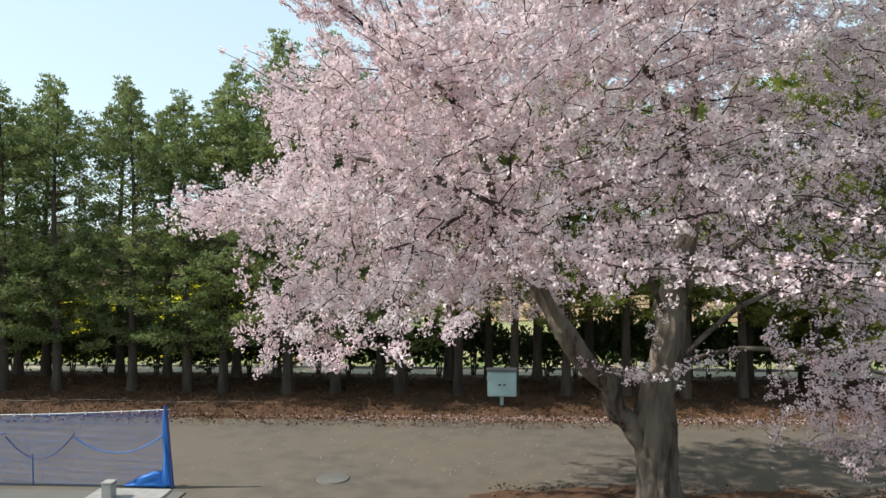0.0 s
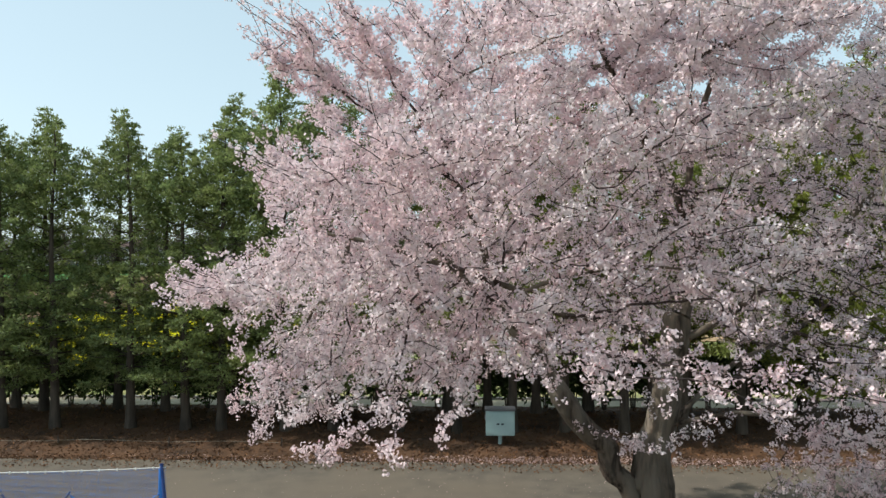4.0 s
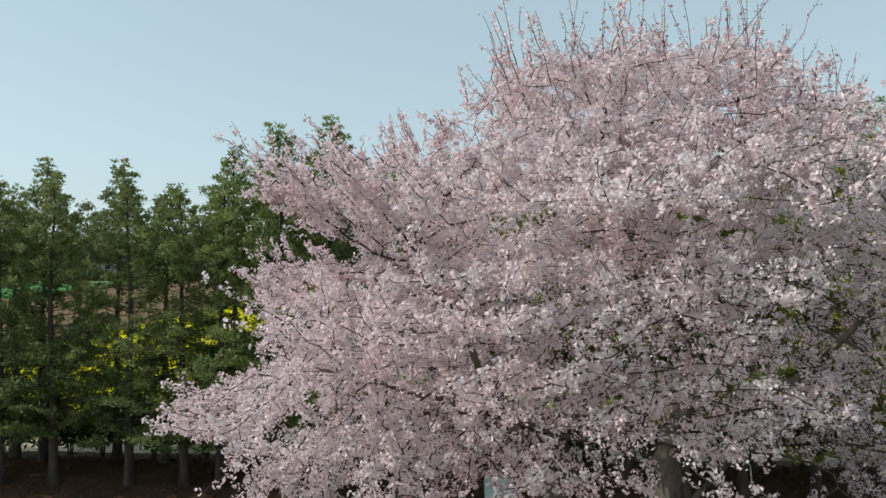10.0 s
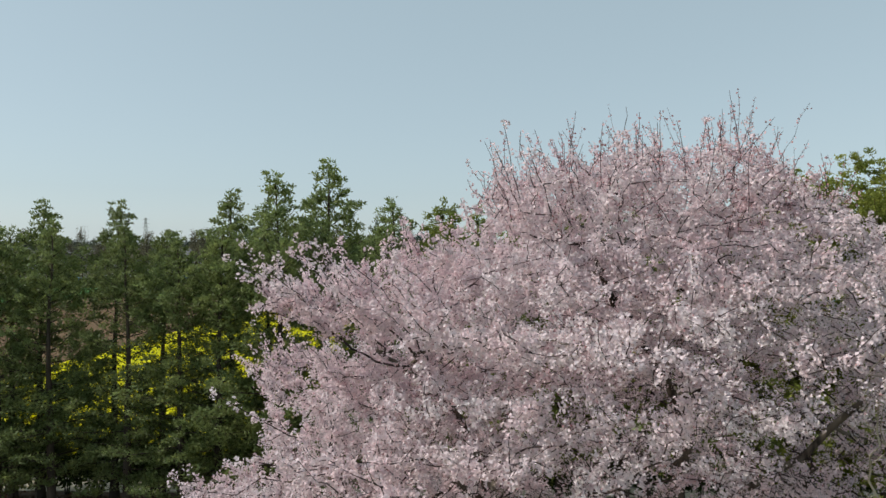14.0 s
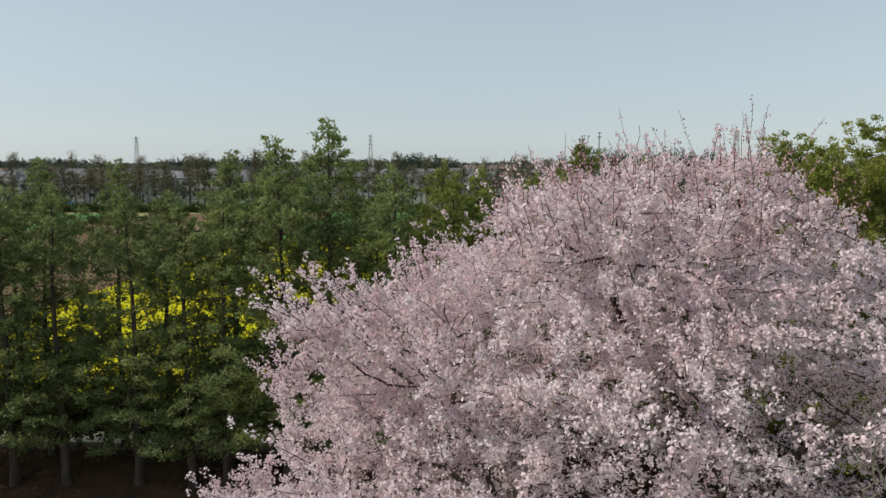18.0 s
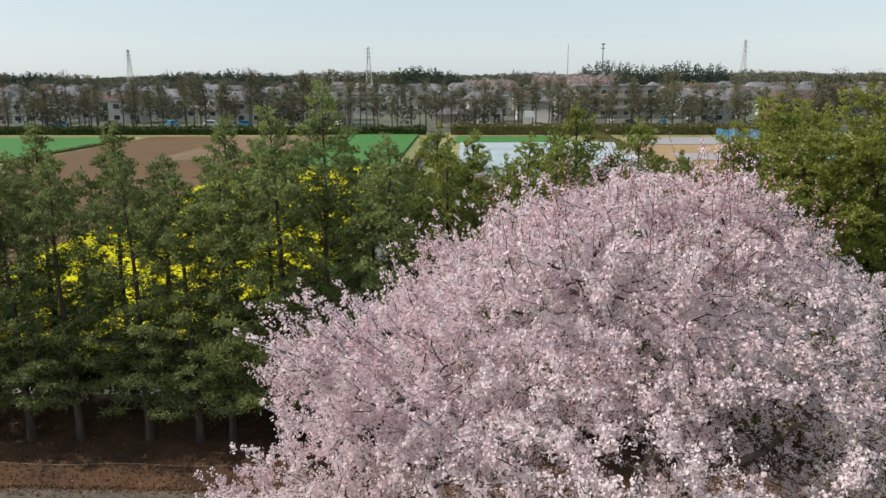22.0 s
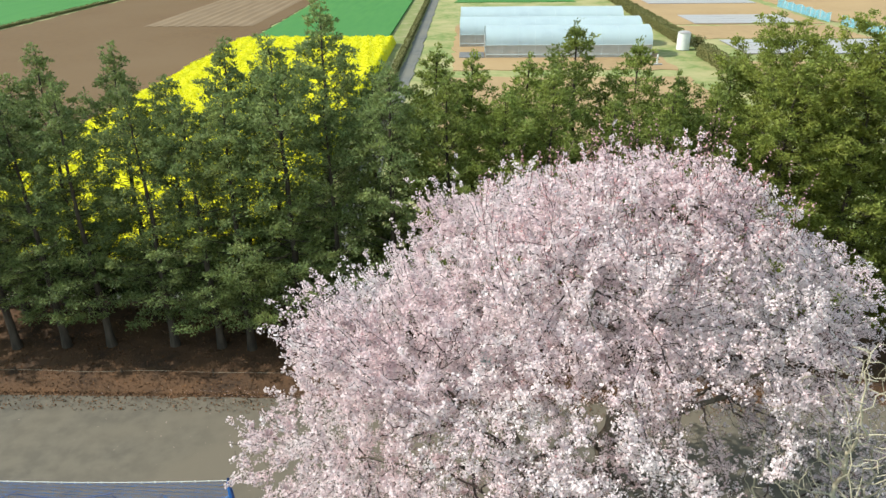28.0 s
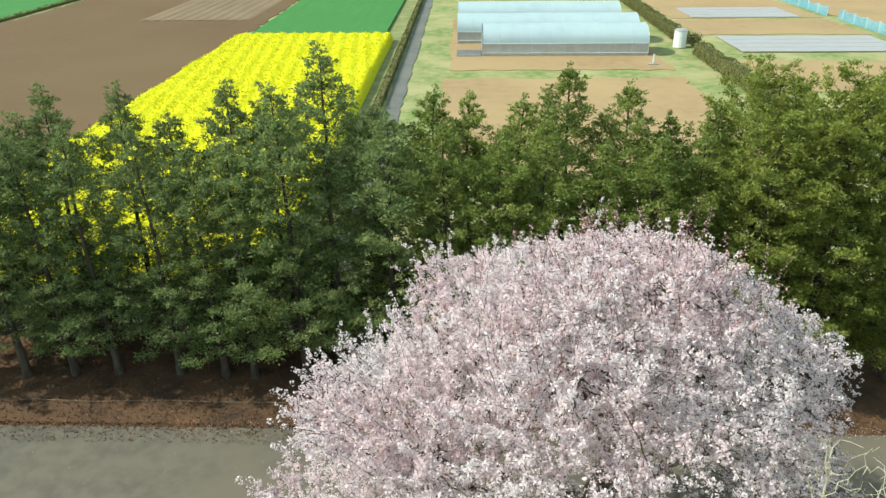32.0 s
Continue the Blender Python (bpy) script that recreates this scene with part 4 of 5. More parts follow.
def net_fence():
    """Blue net hung from a rope between posts, gathered at its end, with cords sagging through it."""
    ob = thing("net_fence", (-8.1, 12.35, 0), "low blue mesh net stretched between navy posts", "net")
    W, E = 2.72, 5.2
    top = lambda x: 1.38 - 0.14 * (1 - max(0.0, (x + W) / (2 * W)) ** 1.5) - 0.03 * math.sin(math.pi * max(0.0, x + W) / (2 * W))
    part("post", bmesh_from(tubes([([(2.77, 0, -0.05), (2.64, 0, 1.45)], (0.035, 0.03))], 10)), M["post"], ob)
    part("post", bmesh_from(tubes([([(-E, 0, -0.05), (-E - 0.02, 0, 1.3)], (0.03, 0.028))], 10)), M["post"], ob)
    part("post", bmesh_from(tubes([([(0.22, 0.03, 0.0), (0.21, 0.03, 0.55)], (0.012, 0.012))], 8)), M["post"], ob)
    cords = []
    for i in range(360):
        x = -E + (W + E) * i / 359
        cords.append(([(x, 0.01 * math.sin(i), 0.03), (x, 0.02 * math.sin(i * 0.3), top(x) * 0.5), (x, 0, top(x))], (0.0019,) * 3))
    for j in range(66):
        f = j / 65
        xs = np.linspace(-E, W, 25)
        cords.append(([(x, 0.02 * math.sin(x * 3 + j), 0.03 + (top(x) - 0.03) * f) for x in xs], (0.0019,) * 25))
    as_part("mesh", tube_mesh("mesh", cords, 3), M["net"], ob, "fine blue netting", "stuff")
    xs = np.linspace(-E, W, 40)
    as_part("top_rope", tube_mesh("top_rope", [([(x, 0, top(x) + 0.01) for x in xs], (0.007,) * 40)], 6), M["white"], ob, "white top rope")
    for x in np.linspace(-E + 0.2, 2.5, 24):
        part("clip", boxed(x - 0.012, x + 0.012, -0.012, 0.012, top(x) - 0.02, top(x) + 0.03, bevel=0.004), M["white"], ob, "small white clip")
    for a, b, sag in ((-E, -2.6, 0.35), (-2.6, -0.25, 0.16), (-0.25, 1.0, 0.42), (1.0, 2.62, 0.3)):
        f = np.linspace(0, 1, 16)
        line = [(a + (b - a) * q, -0.02, 0.88 + 0.06 * q - sag * math.sin(math.pi * q) ** 0.9) for q in f]
        as_part("sagging_cord", tube_mesh("sagging_cord", [(line, 0.013 - 0.004 * np.sin(np.pi * f))], 5), M["post"] if a < 0 else M["net"], ob, "slack blue cord")
    # gathered end
    folds = [([(2.7 - 0.015 * i, 0.02 * math.sin(i * 2), 0.05), (2.69 - 0.012 * i, 0.03 * math.cos(i), 0.5), (2.65 - 0.008 * i, 0, 1.0), (2.63, 0, 1.36)],
              (0.045, 0.02, 0.02, 0.03)) for i in range(7)]
    for fold in folds:
        as_part("gathered_fold", tube_mesh("gathered_fold", [fold], 5), M["net"], ob, "bunched blue netting")
    foldl = [([(2.68, 0.03 * i, 0.05 + 0.03 * i), (2.45, 0.03 * math.sin(i), 0.07 + 0.035 * i), (2.2, 0.02, 0.05 + 0.02 * i), (1.9, 0.02 * i, 0.03)], (0.05, 0.06, 0.05, 0.015)) for i in range(6)]
    for fold in foldl:
        as_part("heap_fold", tube_mesh("heap_fold", [fold], 6), M["net"], ob, "fold of blue netting at the foot")


def bmesh_from(vf):
    me = np_mesh("temp", *vf)
    bmn = bmesh.new()
    bmn.from_mesh(me)
    bpy.data.meshes.remove(me)
    return bmn


net_fence()
slab_ob = thing("concrete_slab", (-6.0, 11.75, 0), "small grey concrete slab beside the net", "slab")
part("slab", boxed(-0.55, 0.75, -0.45, 0.42, -0.03, 0.05, bevel=0.015), M["concrete"], slab_ob)
pillar = thing("concrete_stub", (-6.15, 11.72, 0.05), "short grey concrete marker on a slab", "marker")
part("stub", boxed(-0.09, 0.09, -0.09, 0.09, 0.0, 0.24, bevel=0.015), M["concrete"], pillar)
part("cap", boxed(-0.1, 0.1, -0.1, 0.1, 0.243, 0.27, bevel=0.01), M["concrete"], pillar)
cover = thing("manhole_cover", (-2.6, 12.95, 0.012), "round dark iron cover set in the asphalt", "manhole cover")
bmc = bmesh.new()
bmesh.ops.create_cone(bmc, cap_ends=True, segments=28, radius1=0.3, radius2=0.29, depth=0.02)
part("plate", bmc, M["lane"], cover)
line = thing("boundary_rope", (-11, 18.45, 0), "thin pale rope stretched along the soil bank", "rope")
as_part("rope", tube_mesh("rope", [([(x, 0.03 * math.sin(x), 0.16 + 0.02 * math.sin(x * 1.7)) for x in np.linspace(-7, 6, 40)], (0.005,) * 40)], 5), M["rope"], line)
for x in (-7, -3.5, 0, 3.0, 6.0):
    part("stake", boxed(x - 0.015, x + 0.015, -0.015, 0.015, -0.02, 0.28), M["conifer_bark"], line)


# ---- greenhouses and the plots behind the trees ----
def greenhouse(x0, x1, y0, width, height, label):
    ob = thing("greenhouse", ((x0 + x1) / 2, y0 + width / 2, 0), label, "greenhouse", "greenhouses")
    L = (x1 - x0) / 2
    n, wall = 14, 1.25
    prof = [(-width / 2, 0.0), (-width / 2, wall)] + [(-width / 2 * math.cos(math.pi * i / n), wall + (height - wall) * math.sin(math.pi * i / n) ** 0.9) for i in range(1, n)] + [(width / 2, wall), (width / 2, 0.0)]

    def skin(lo, hi, off, name, mat):
        b = bmesh.new()
        cols = np.linspace(-L, L, int(L * 2 / 1.5))
        rows = []
        for x in cols:
            s = 0.015 * math.cos(x / 1.5 * 2 * math.pi)
            rows.append([b.verts.new((x, y * (1 + off), z + off * 2 + s)) for y, z in prof[lo:hi]])
        for a, c in zip(rows, rows[1:]):
            for i in range(len(a) - 1):
                f = b.faces.new((a[i], c[i], c[i + 1], a[i + 1]))
                f.smooth = True
        part(name, b, M[mat], ob)

    skin(1, n + 2, 0.0, "roof_film", "film")
    skin(0, 2, 0.0, "side_film", "film_low")
    skin(n + 1, n + 3, 0.0, "side_film", "film_low")
    for sx in (-1, 1):
        b = bmesh.new()
        b.faces.new([b.verts.new((sx * L, y, z)) for y, z in prof])
        bmesh.ops.solidify(b, geom=b.faces[:], thickness=0.02)
        end = part("end_wall", b, M["film"], ob)
        part("door", boxed(sx * (L + 0.02) - 0.02, sx * (L + 0.02) + 0.02, -0.8, 0.8, 0.02, 1.9, bevel=0.01), M["film_low"], end)
    for x in np.linspace(-L, L, int(L * 2 / 1.5)):
        as_part("hoop", tube_mesh("hoop", [([(x, y * 1.008, z * 1.006) for y, z in prof], (0.012,) * len(prof))], 4), M["pipe"], ob)
    for y, z in ((-width / 2 * 1.01, wall), (width / 2 * 1.01, wall), (-width / 2 * 1.01, 0.3)):
        as_part("rail", tube_mesh("rail", [([(-L, y, z), (L, y, z)], (0.03, 0.03))], 5), M["pipe"], ob)
    return ob


greenhouse(2.0, 19.0, 74.7, 4.8, 2.9, "pale translucent vinyl greenhouse with rolled-up dusty sides")
greenhouse(-0.7, 19.5, 81.6, 4.8, 2.9, "pale translucent vinyl greenhouse in the middle")
greenhouse(-0.7, 19.3, 91.2, 4.8, 2.9, "pale translucent vinyl greenhouse at the back")

sheet = thing("blue_sheet", (0.6, 76.2, 0.0), "slate-blue plastic sheet on the ground beside a greenhouse", "sheet")
part("sheet", boxed(-1.3, 1.3, -1.6, 1.6, 0.0, 0.05, bevel=0.02), M["roof_grey"], sheet)
shed = thing("storage_tank", (23.4, 79.2, 0), "upright white plastic tank with a grey lid", "tank")
bmt = bmesh.new()
bmesh.ops.create_cone(bmt, cap_ends=True, segments=24, radius1=0.68, radius2=0.66, depth=1.75, matrix=Matrix.Translation((0, 0, 0.875)))
part("body", bmt, M["white"], shed)
bmt = bmesh.new()
bmesh.ops.create_cone(bmt, cap_ends=True, segments=24, radius1=0.72, radius2=0.45, depth=0.16, matrix=Matrix.Translation((0, 0, 1.83)))
part("lid", bmt, M["mulch"], shed)
tap = thing("water_tap", (18.6, 70.6, 0), "white standpipe on a small concrete base", "standpipe")
part("base", boxed(-0.5, 0.5, -0.25, 0.25, -0.02, 0.1, bevel=0.03), M["concrete"], tap)
part("pipe", boxed(-0.07, 0.07, -0.07, 0.07, 0.1, 1.0, bevel=0.02), M["white"], tap)
bush = thing("shrub", (24.9, 79.0, 0), "small dark green shrub beside the white tank", "shrub")
as_part("foliage", clump("foliage", 71, "hedge", 0.8, 0.8, 1.5, 900, 0.16), M["hedge"], bush)
as_part("stem", tube_mesh("stem", [([(0, 0, 0), (0.1, 0, 0.7)], (0.06, 0.03))], 6), M["conifer_bark"], bush)
hedge_run(24.5, 24.3, 44, 75.5, 1.2, 1.1, "clipped green-brown hedge between the plots", 1)
hedge_run(24.3, 24.6, 81, 138, 1.2, 1.1, "clipped green-brown hedge along the tan plots", 2)
hedge_run(-6.7, -6.7, 27, 140, 0.55, 0.5, "low dark hedge beside the farm lane", 3, per_m=150)
hedge_run(-3.0, 68.0, 144.2, 144.2, 1.9, 1.5, "long clipped hedge at the far field edge", 4, leaf=0.4, per_m=60)
hedge_run(-140, -8.0, 145.2, 145.2, 1.3, 2.0, "low dark straggling hedge along the far track", 5, mat="hedge_dark", leaf=0.5, per_m=60)
hedge_run(-63.2, -63.2, 95, 134.5, 0.35, 0.5, "dark green edge of the young crop", 6, per_m=60, leaf=0.2)


def blue_net(x0, y0, x1, y1, h, mat="net_far"):
    ln = math.hypot(x1 - x0, y1 - y0)
    ob = thing("crop_net", (x0, y0, 0), "pale blue crop netting on low stakes", "net", "crop nets", rz=math.degrees(math.atan2(y1 - y0, x1 - x0)))
    cols = np.linspace(0, ln, int(ln / (0.12 if mat == "net_deep" else 0.25)))
    cords = [([(x, 0, 0.02), (x, 0.05 * math.sin(x * 4), h * (0.92 + 0.08 * math.cos(x * 2)))], (0.05, 0.05)) for x in cols]
    cords += [([(x, 0, h * f * (0.92 + 0.08 * math.cos(x * 2))) for x in cols], (0.035,) * len(cols)) for f in np.linspace(0.1, 1, 6)]
    as_part("netting", tube_mesh("netting", cords, 3), M[mat], ob, kind="stuff")
    for x in np.arange(0, ln, 3.0):
        part("stake", boxed(x - 0.03, x + 0.03, -0.03, 0.03, -0.02, h + 0.12), M["pipe"], ob)


blue_net(48.2, 99.5, 48.2, 117, 1.2)
blue_net(48.6, 84, 48.6, 97, 1.2)
blue_net(46.0, 133, 54.0, 127, 2.0, "net_deep")
low = thing("vinyl_tunnel", (40.5, 61.5, 0), "low white vinyl crop tunnel", "crop tunnel")
bml = bmesh.new()
cols = []
for x in np.linspace(-4.5, 4.5, 10):
    cols.append([bml.verts.new((x, -1.1 * math.cos(a), 1.0 * math.sin(a))) for a in np.linspace(0, math.pi, 9)])
for a, c in zip(cols, cols[1:]):
    for i in range(8):
        bml.faces.new((a[i], c[i], c[i + 1], a[i + 1]))
part("cover", bml, M["film"], low)
for x in np.linspace(-4.5, 4.5, 7):
    as_part("hoop", tube_mesh("hoop", [([(x, -1.12 * math.cos(a), 1.02 * math.sin(a)) for a in np.linspace(0, math.pi, 9)], (0.02,) * 9)], 4), M["pipe"], low)


# ---- tree line at the far field edge ----
def line_tree(seed, h, label, mat="olive"):
    r = np.random.default_rng(seed)
    ob = thing("field_tree", (0, 0, 0), label, "tree", "far tree line")
    zs = np.linspace(-0.1, h * 0.95, 9)
    bend = np.cumsum(r.normal(0, 0.08, (9, 2)), 0)
    ch, C = [(np.column_stack([bend, zs]), np.linspace(0.17, 0.03, 9))], []
    for i in range(58):
        z = r.uniform(0.32, 0.98) * h
        a, ln = r.uniform(0, 6.28), r.uniform(0.4, 1.0) * (2.1 if z < h * 0.75 else 1.4)
        root = np.array([np.interp(z, zs, bend[:, 0]), np.interp(z, zs, bend[:, 1]), z])
        tip = root + np.array([math.cos(a) * ln, math.sin(a) * ln, r.uniform(0.1, 0.9)])
        ch.append(([root, (root + tip) / 2 + [0, 0, 0.1], tip], (0.035, 0.025, 0.012)))
        k = 22 if z > h * 0.48 else 3
        C.append(root + (tip - root) * r.uniform(0.2, 1.15, (k, 1)) + r.normal(0, 0.26, (k, 3)))
    C = np.concatenate(C)
    as_part("trunk", tube_mesh("trunk", ch[:1], 6), M["conifer_bark"], ob)
    as_part("limb_mass", tube_mesh("limb_mass", ch[1:], 3), M["conifer_bark"], ob, kind="stuff")
    as_part("crown", np_mesh("crown", *needles(C, np.tile([0, 0, 0.5], (len(C), 1)), 0.28, 0.08, r, 1.0)), M[mat], ob, kind="stuff")
    return ob


pick = random.Random(9)
src = [line_tree(80 + i, 9.3, "tall thin tree with sparse olive foliage at the field edge") for i in range(4)]
n = 0
x = -128.0
while x < 112:
    m = pose(x, 156 + pick.uniform(-4, 7), 0, 0, 0, pick.uniform(0, 360)) @ Matrix.Diagonal((1, 1, pick.uniform(0.85, 1.2), 1))
    if n < 4:
        src[n].matrix_basis = m
    else:
        copy_thing(src[pick.randrange(4)], m)
    n += 1
    x += pick.uniform(0.8, 2.6)
sign = thing("sign_board", (13.3, 151.5, 0), "white board on a post at the field edge", "sign")
part("board", boxed(-0.95, 0.95, -0.05, 0.05, 3.0, 4.3, bevel=0.03), M["white"], sign)
part("post", boxed(-0.07, 0.07, -0.06, 0.06, -0.05, 3.0, bevel=0.02), M["grey"], sign)


# ---- town ----
def house(w, d, storeys, wall, roof, label, flat=False):
    ob = thing("house", (0, 0, 0), label, "house", "houses of the town")
    h = 2.8 * storeys
    part("wall", boxed(-w / 2, w / 2, -d / 2, d / 2, -0.1, h), M[wall], ob)
    b = bmesh.new()
    if flat:
        box(b, -w / 2 - 0.2, w / 2 + 0.2, -d / 2 - 0.2, d / 2 + 0.2, h, h + 0.45)
    else:
        e, r = 0.6, d * 0.3
        lo = [b.verts.new(p) for p in ((-w / 2 - e, -d / 2 - e, h), (w / 2 + e, -d / 2 - e, h), (w / 2 + e, d / 2 + e, h), (-w / 2 - e, d / 2 + e, h))]
        hi = [b.verts.new(p) for p in ((-w / 2 + d * 0.2, 0, h + r), (w / 2 - d * 0.2, 0, h + r))]
        for f in ((lo[0], lo[1], hi[1], hi[0]), (lo[2], lo[3], hi[0], hi[1]), (lo[1], lo[2], hi[1]), (lo[3], lo[0], hi[0]), tuple(reversed(lo))):
            b.faces.new(f)
    part("roof", b, M[roof], ob)
    for s in range(storeys):
        k = max(2, int(w / 3.0))
        for i in range(k):
            x = -w / 2 + (i + 0.5) * w / k
            win = part("window", boxed(x - 0.8, x + 0.8, -d / 2 - 0.06, -d / 2 + 0.02, s * 2.8 + 0.9, s * 2.8 + 2.2), M["white"], ob)
            part("pane", boxed(x - 0.72, x + 0.72, -d / 2 - 0.08, -d / 2 - 0.061, s * 2.8 + 0.98, s * 2.8 + 2.12), M["pane"], win)
        if flat and s:
            part("balcony", boxed(-w / 2 + 0.3, w / 2 - 0.3, -d / 2 - 1.2, -d / 2 - 0.09, s * 2.8 - 0.15, s * 2.8 + 0.75), M[wall], ob)
    part("door", boxed(w / 2 - 1.6, w / 2 - 0.7, -d / 2 - 0.05, -d / 2 + 0.01, 0, 2.1), M["roof_red"], ob)
    return ob


HOUSES = [house(9, 7, 2, "wall_white", "roof_grey", "white two-storey house with a grey hipped roof"),
          house(11, 8, 2, "wall_beige", "roof_grey", "beige two-storey house with a grey hipped roof"),
          house(8, 7, 2, "wall_white", "roof_red", "white two-storey house with a rust-red roof"),
          house(10, 7, 1, "wall_beige", "roof_grey", "low beige house with a dark roof")]
BLOCKS = [house(26, 10, 2, "wall_white", "roof_grey", "long white flat-roofed building", True),
          house(22, 9, 3, "wall_beige", "roof_grey", "beige three-storey apartment block with balconies", True),
          house(12, 8, 2, "wall_red", "roof_red", "dull red two-storey building"),
          house(11, 8, 2, "wall_white", "roof_grey", "white two-storey lodging with a dark roof")]
FIXED = [(1, 41, 205, 0), (3, 61.5, 181, 0), (0, 48, 245, 0), (2, 79, 178, 8), (0, -34, 230, 3), (0, 30, 260, 0), (0, -78, 205, -6), (0, -17, 300, 0), (0, 100, 215, -4)]
done = set()
for i, x, y, a in FIXED:
    if i in done:
        copy_thing(BLOCKS[i], pose(x, y, 0, 0, 0, a))
    else:
        BLOCKS[i].matrix_basis = pose(x, y, 0, 0, 0, a)
        done.add(i)
taken = [(x, y) for _, x, y, _ in FIXED]
n = 0
for _ in range(2500):
    y = 171 + 420 * pick.random() ** 1.7
    x = pick.uniform(-0.68, 0.66) * y
    if n < 165 and all(abs(x - u) > 11.5 or abs(y - v) > 11 for u, v in taken) and all(abs(x - u) > 22 or abs(y - v) > 11 for _, u, v, _ in FIXED):
        taken.append((x, y))
        m = pose(x, y, 0, 0, 0, pick.choice((0, 0, 90, 10, -12, 80)))
        if n < 4:
            HOUSES[n].matrix_basis = m
        else:
            copy_thing(HOUSES[pick.randrange(4)], m)
        n += 1


def car(paint, label):
    """A small parked car: rounded body, cabin, glass, lamps and four wheels."""
    ob = thing("car", (0, 0, 0), label, "car", "parked cars")
    part("body", boxed(-1.9, 1.9, -0.82, 0.82, 0.3, 0.88, bevel=0.16), M[paint], ob)
    part("cabin", boxed(-1.2, 0.95, -0.74, 0.74, 0.88, 1.5, bevel=0.2), M[paint], ob)
    part("window", boxed(-1.05, 0.8, -0.76, 0.76, 0.98, 1.32, bevel=0.05), M["pane"], ob, "dark side glass")
    for x, w in ((-1.91, 0.05), (1.87, 0.05)):
        part("bumper", boxed(x, x + w, -0.7, 0.7, 0.35, 0.52, bevel=0.015), M["grey"], ob)
    for x in (-1.2, 1.2):
        for y in (-0.8, 0.8):
            bw = bmesh.new()
            bmesh.ops.create_cone(bw, cap_ends=True, segments=16, radius1=0.31, radius2=0.31, depth=0.2, matrix=pose(x, y, 0.31, 90))
            part("wheel", bw, M["pane"], ob)
    return ob


CARS = [car("white", "small white parked car behind the tree line"), car("roof_grey", "dark grey parked car behind the tree line"), car("net_deep", "blue parked car behind the tree line")]
for i, (x, y) in enumerate(((34, 170), (38.5, 170.5), (46, 170), (-60, 168), (-84, 169), (-52, 168.5), (4, 169), (52, 169.5), (-96, 168), (-30, 169), (67, 170), (-70, 169.5))):
    m = pose(x, y, 0.0, 0, 0, pick.choice((0, 90, 80, 5)))
    if i < 3:
        CARS[i].matrix_basis = m
    else:
        copy_thing(CARS[i % 3], m)


# ---- woods, blossom groves and pylons in the distance ----
def wood(name, label, spots, leaf, mat, seed, per=70):
    """Many rough crowns of large leaf clumps, joined."""
    r = np.random.default_rng(seed)
    C, D = [], []
    for x, y, z, w, h in spots:
        d = r.normal(0, 1, (per, 3))
        d /= np.linalg.norm(d, axis=1)[:, None]
        C.append(d * (r.random((per, 1)) ** 0.45) * [w, w, h / 2] + [x, y, z + h / 2])
        D.append(d + [0, 0, 0.3])
    C, D = np.concatenate(C), np.concatenate(D)
    C[:, 2] = np.maximum(C[:, 2], 0.1)
    tagged(as_part(name, np_mesh(name, *needles(C, D, leaf, leaf * 0.42, r, 0.7)), M[mat], None), label, "trees", kind="stuff")


rs = np.random.default_rng(31)
town_trees = [(x, y, 0.5, rs.uniform(2, 3.5), rs.uniform(4, 9)) for y, x in ((yy, rs.uniform(-0.7, 0.7) * yy) for yy in np.concatenate([rs.uniform(163, 200, 70), rs.uniform(185, 560, 260)]))]
wood("garden_trees", "mixed dark and olive trees among the houses", town_trees, 0.75, "wood_far", 1, 190)


def hill_row(y, top, seed, density, gaps):
    r = np.random.default_rng(seed)
    out = []
    for x in np.arange(-0.78 * y, 0.78 * y, density):
        u = x / y
        lift = 0.75 + 0.3 * math.sin(u * 9 + seed) + 0.25 * math.sin(u * 23 + seed * 2)
        if lift < gaps:
            continue
        h = top * lift * r.uniform(0.85, 1.12)
        out.append((x + r.normal(0, 3), y + r.uniform(-25, 25), 0.0, density * 0.8, h))
    return out


def belt(x0, x1, y, top, gap, seed):
    """A strip of wood between two sides, three trees deep."""
    r = np.random.default_rng(seed)
    out = []
    for x in np.arange(x0, x1, gap):
        for row in range(3):
            edge = min(1.0, 0.45 + 0.05 * min(x - x0, x1 - x))
            h = top * edge * r.uniform(0.78, 1.08) * (1 + 0.08 * math.sin(x * 0.11 + seed))
            out.append((x + r.normal(0, 1.2), y + 12 * row + r.normal(0, 3), 0.0, gap * r.uniform(0.5, 0.9), h))
    return out


wood("woods", "dark belt of tall conifers beyond the town", belt(-425, -318, 590, 15.5, 3.6, 4) + belt(-262, -152, 610, 17.5, 3.6, 5) + belt(-64, -2, 600, 19, 3.4, 6) + belt(86, 222, 600, 22.5, 3.8, 7), 1.2, "wood_dark", 2, 150)
wood("woods", "olive and pale green groves at the edge of the town", belt(-340, -250, 520, 12.5, 4.6, 8) + belt(-240, -120, 500, 10.5, 4.6, 9) + belt(28, 92, 620, 15.5, 4.4, 10) + belt(215, 300, 640, 16, 4.6, 12), 1.2, "wood_far", 8, 150)
wood("far_woods", "distant low wooded hills on the horizon", hill_row(1000, 13.5, 2, 10, 0.3) + hill_row(1500, 17, 5, 15, 0.2), 2.4, "wood_far", 3, 380)
wood("horizon_woods", "hazy woods along the horizon", hill_row(2400, 26, 9, 28, 0.0), 5.0, "wood_far", 4, 260)
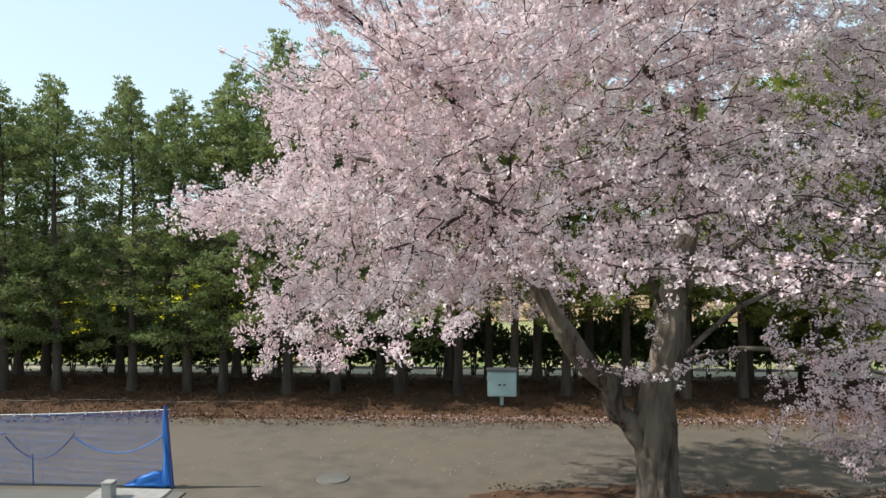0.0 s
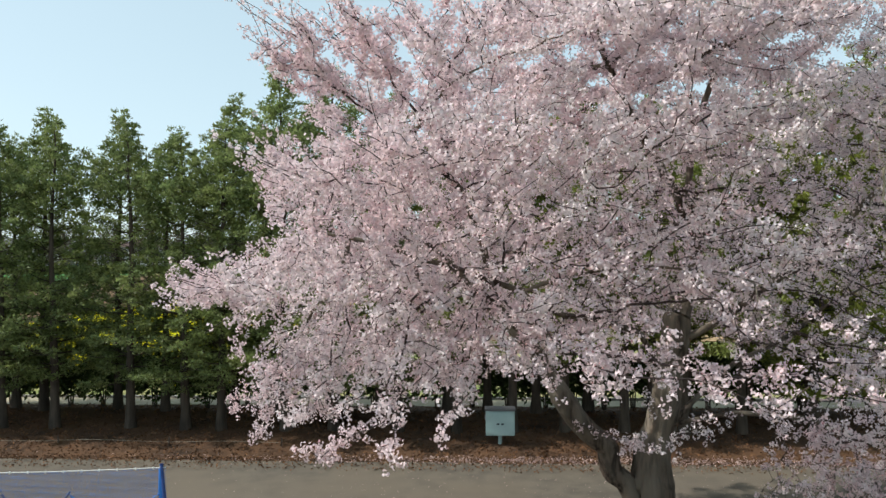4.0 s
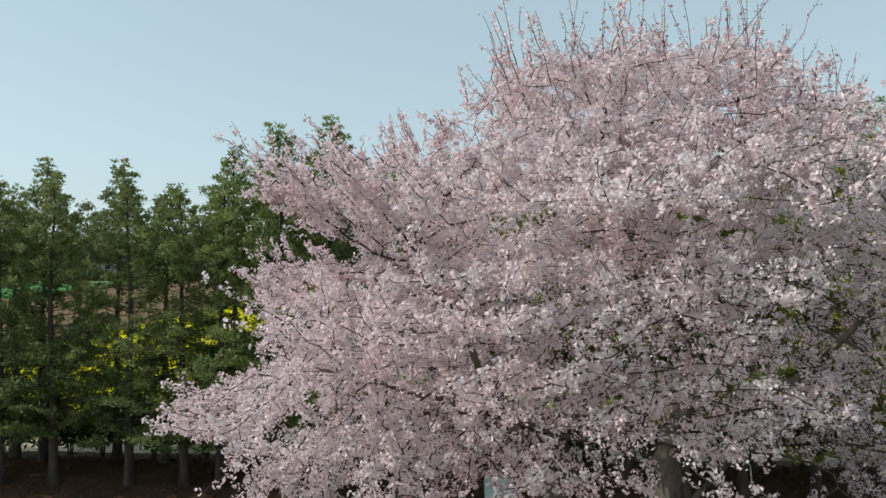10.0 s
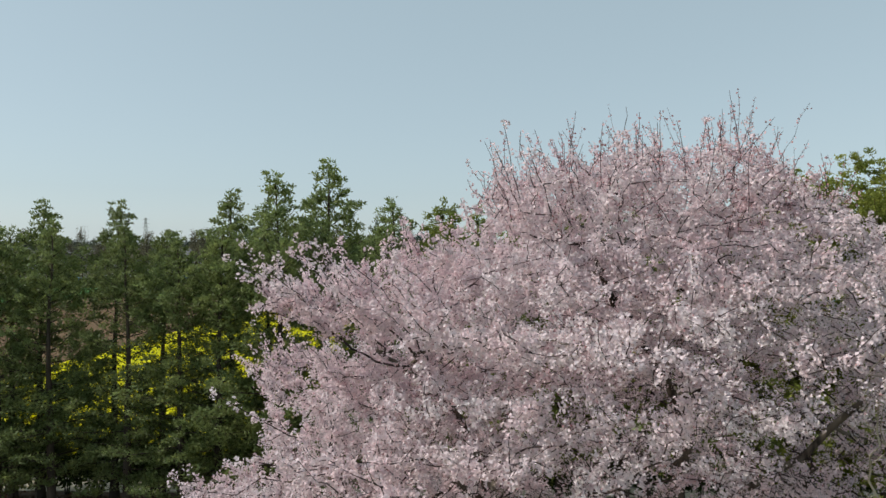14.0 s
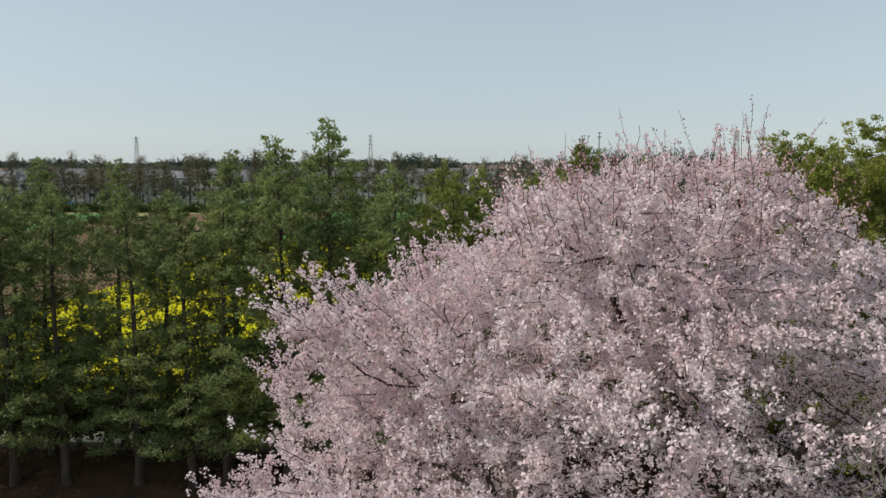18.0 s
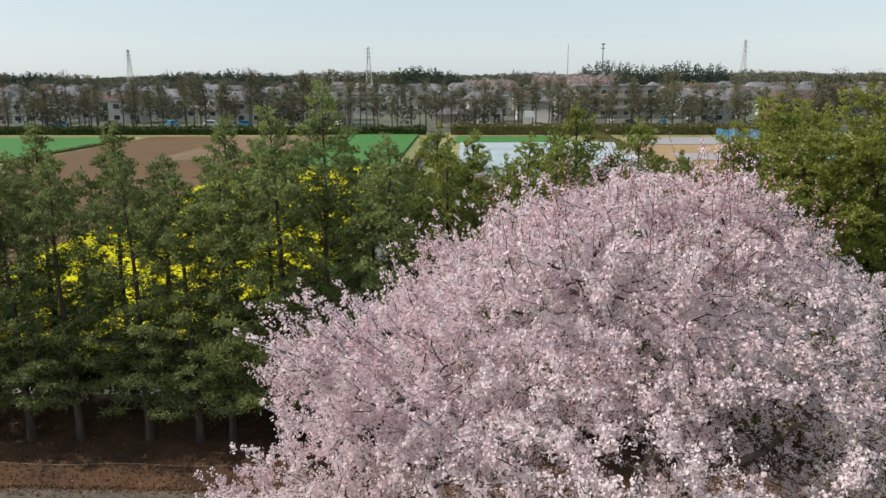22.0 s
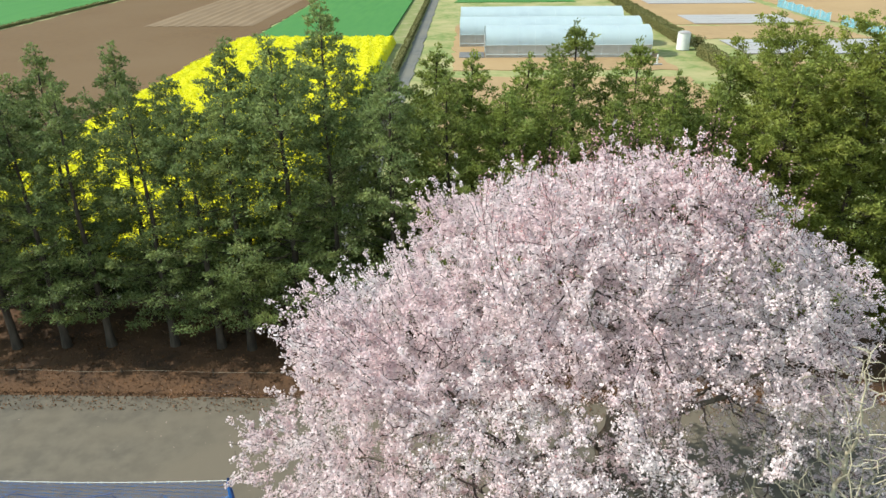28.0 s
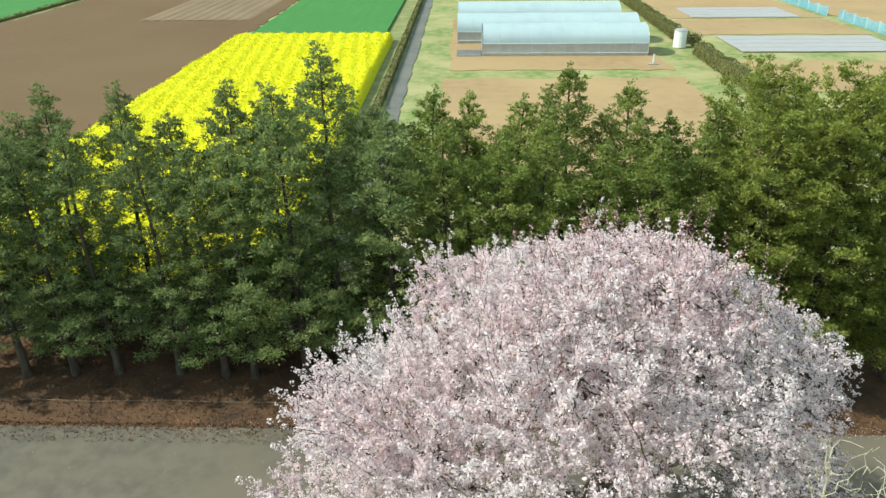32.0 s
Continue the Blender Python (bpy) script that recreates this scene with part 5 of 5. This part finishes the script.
grove = [(x, y, 1.5, rs.uniform(4, 6), rs.uniform(9, 12)) for x, y in zip(rs.uniform(40, 78, 34), rs.uniform(380, 420, 34))]
grove += [(x, y, 1.5, rs.uniform(4, 6), rs.uniform(6, 9)) for x, y in zip(rs.uniform(-2, 28, 18), rs.uniform(450, 480, 18))]
wood("cherry_grove", "distant grove of pale pink cherry trees", grove, 1.0, "pink_far", 6, 330)


def pylon(x, y, h, w):
    ob = thing("pylon", (x, y, 0), "tall grey steel lattice power pylon", "pylon", "pylons")
    at = lambda f, i: ((w * (1 - f) ** 1.3 + 0.8) * (1, -1, -1, 1)[i], (w * (1 - f) ** 1.3 + 0.8) * (1, 1, -1, -1)[i], h * f)
    fs = np.linspace(0, 1, 11)
    for i in range(4):
        as_part("leg", tube_mesh("leg", [([at(f, i) for f in fs], (0.3,) * 11)], 4), M["galvanised"], ob)
    lattice = [([at(a, i), at(b, (i + 1) % 4)], (0.13, 0.13)) for a, b in zip(fs, fs[1:]) for i in range(4)]
    lattice += [([at(b, i), at(a, (i + 1) % 4)], (0.13, 0.13)) for a, b in zip(fs, fs[1:]) for i in range(4)]
    as_part("lattice", tube_mesh("lattice", lattice, 3), M["galvanised"], ob, kind="stuff")
    for f in (0.72, 0.83, 0.94):
        as_part("cross_arm", tube_mesh("cross_arm", [([(-5.2, 0, h * f), (0, 0, h * f + 1.2), (5.2, 0, h * f)], (0.16, 0.24, 0.16))], 4), M["galvanised"], ob)


pylon(-419, 900, 46, 3.2)
pylon(-120, 900, 48, 3.2)
pylon(336, 900, 54, 3.4)
mast = thing("radio_mast", (166, 900, 0), "slender grey radio mast with a platform", "mast")
as_part("pole", tube_mesh("pole", [([(0, 0, -1), (0, 0, 50)], (1.2, 0.6))], 8), M["grey"], mast)
for z in (44, 49):
    part("platform", boxed(-2.2, 2.2, -2.2, 2.2, z, z + 1.2, bevel=0.2), M["grey"], mast)
mast2 = thing("radio_mast", (124, 900, 0), "thin distant grey radio mast", "mast")
as_part("pole", tube_mesh("pole", [([(0, 0, -1), (0, 0, 50)], (0.7, 0.3))], 6), M["grey"], mast2)
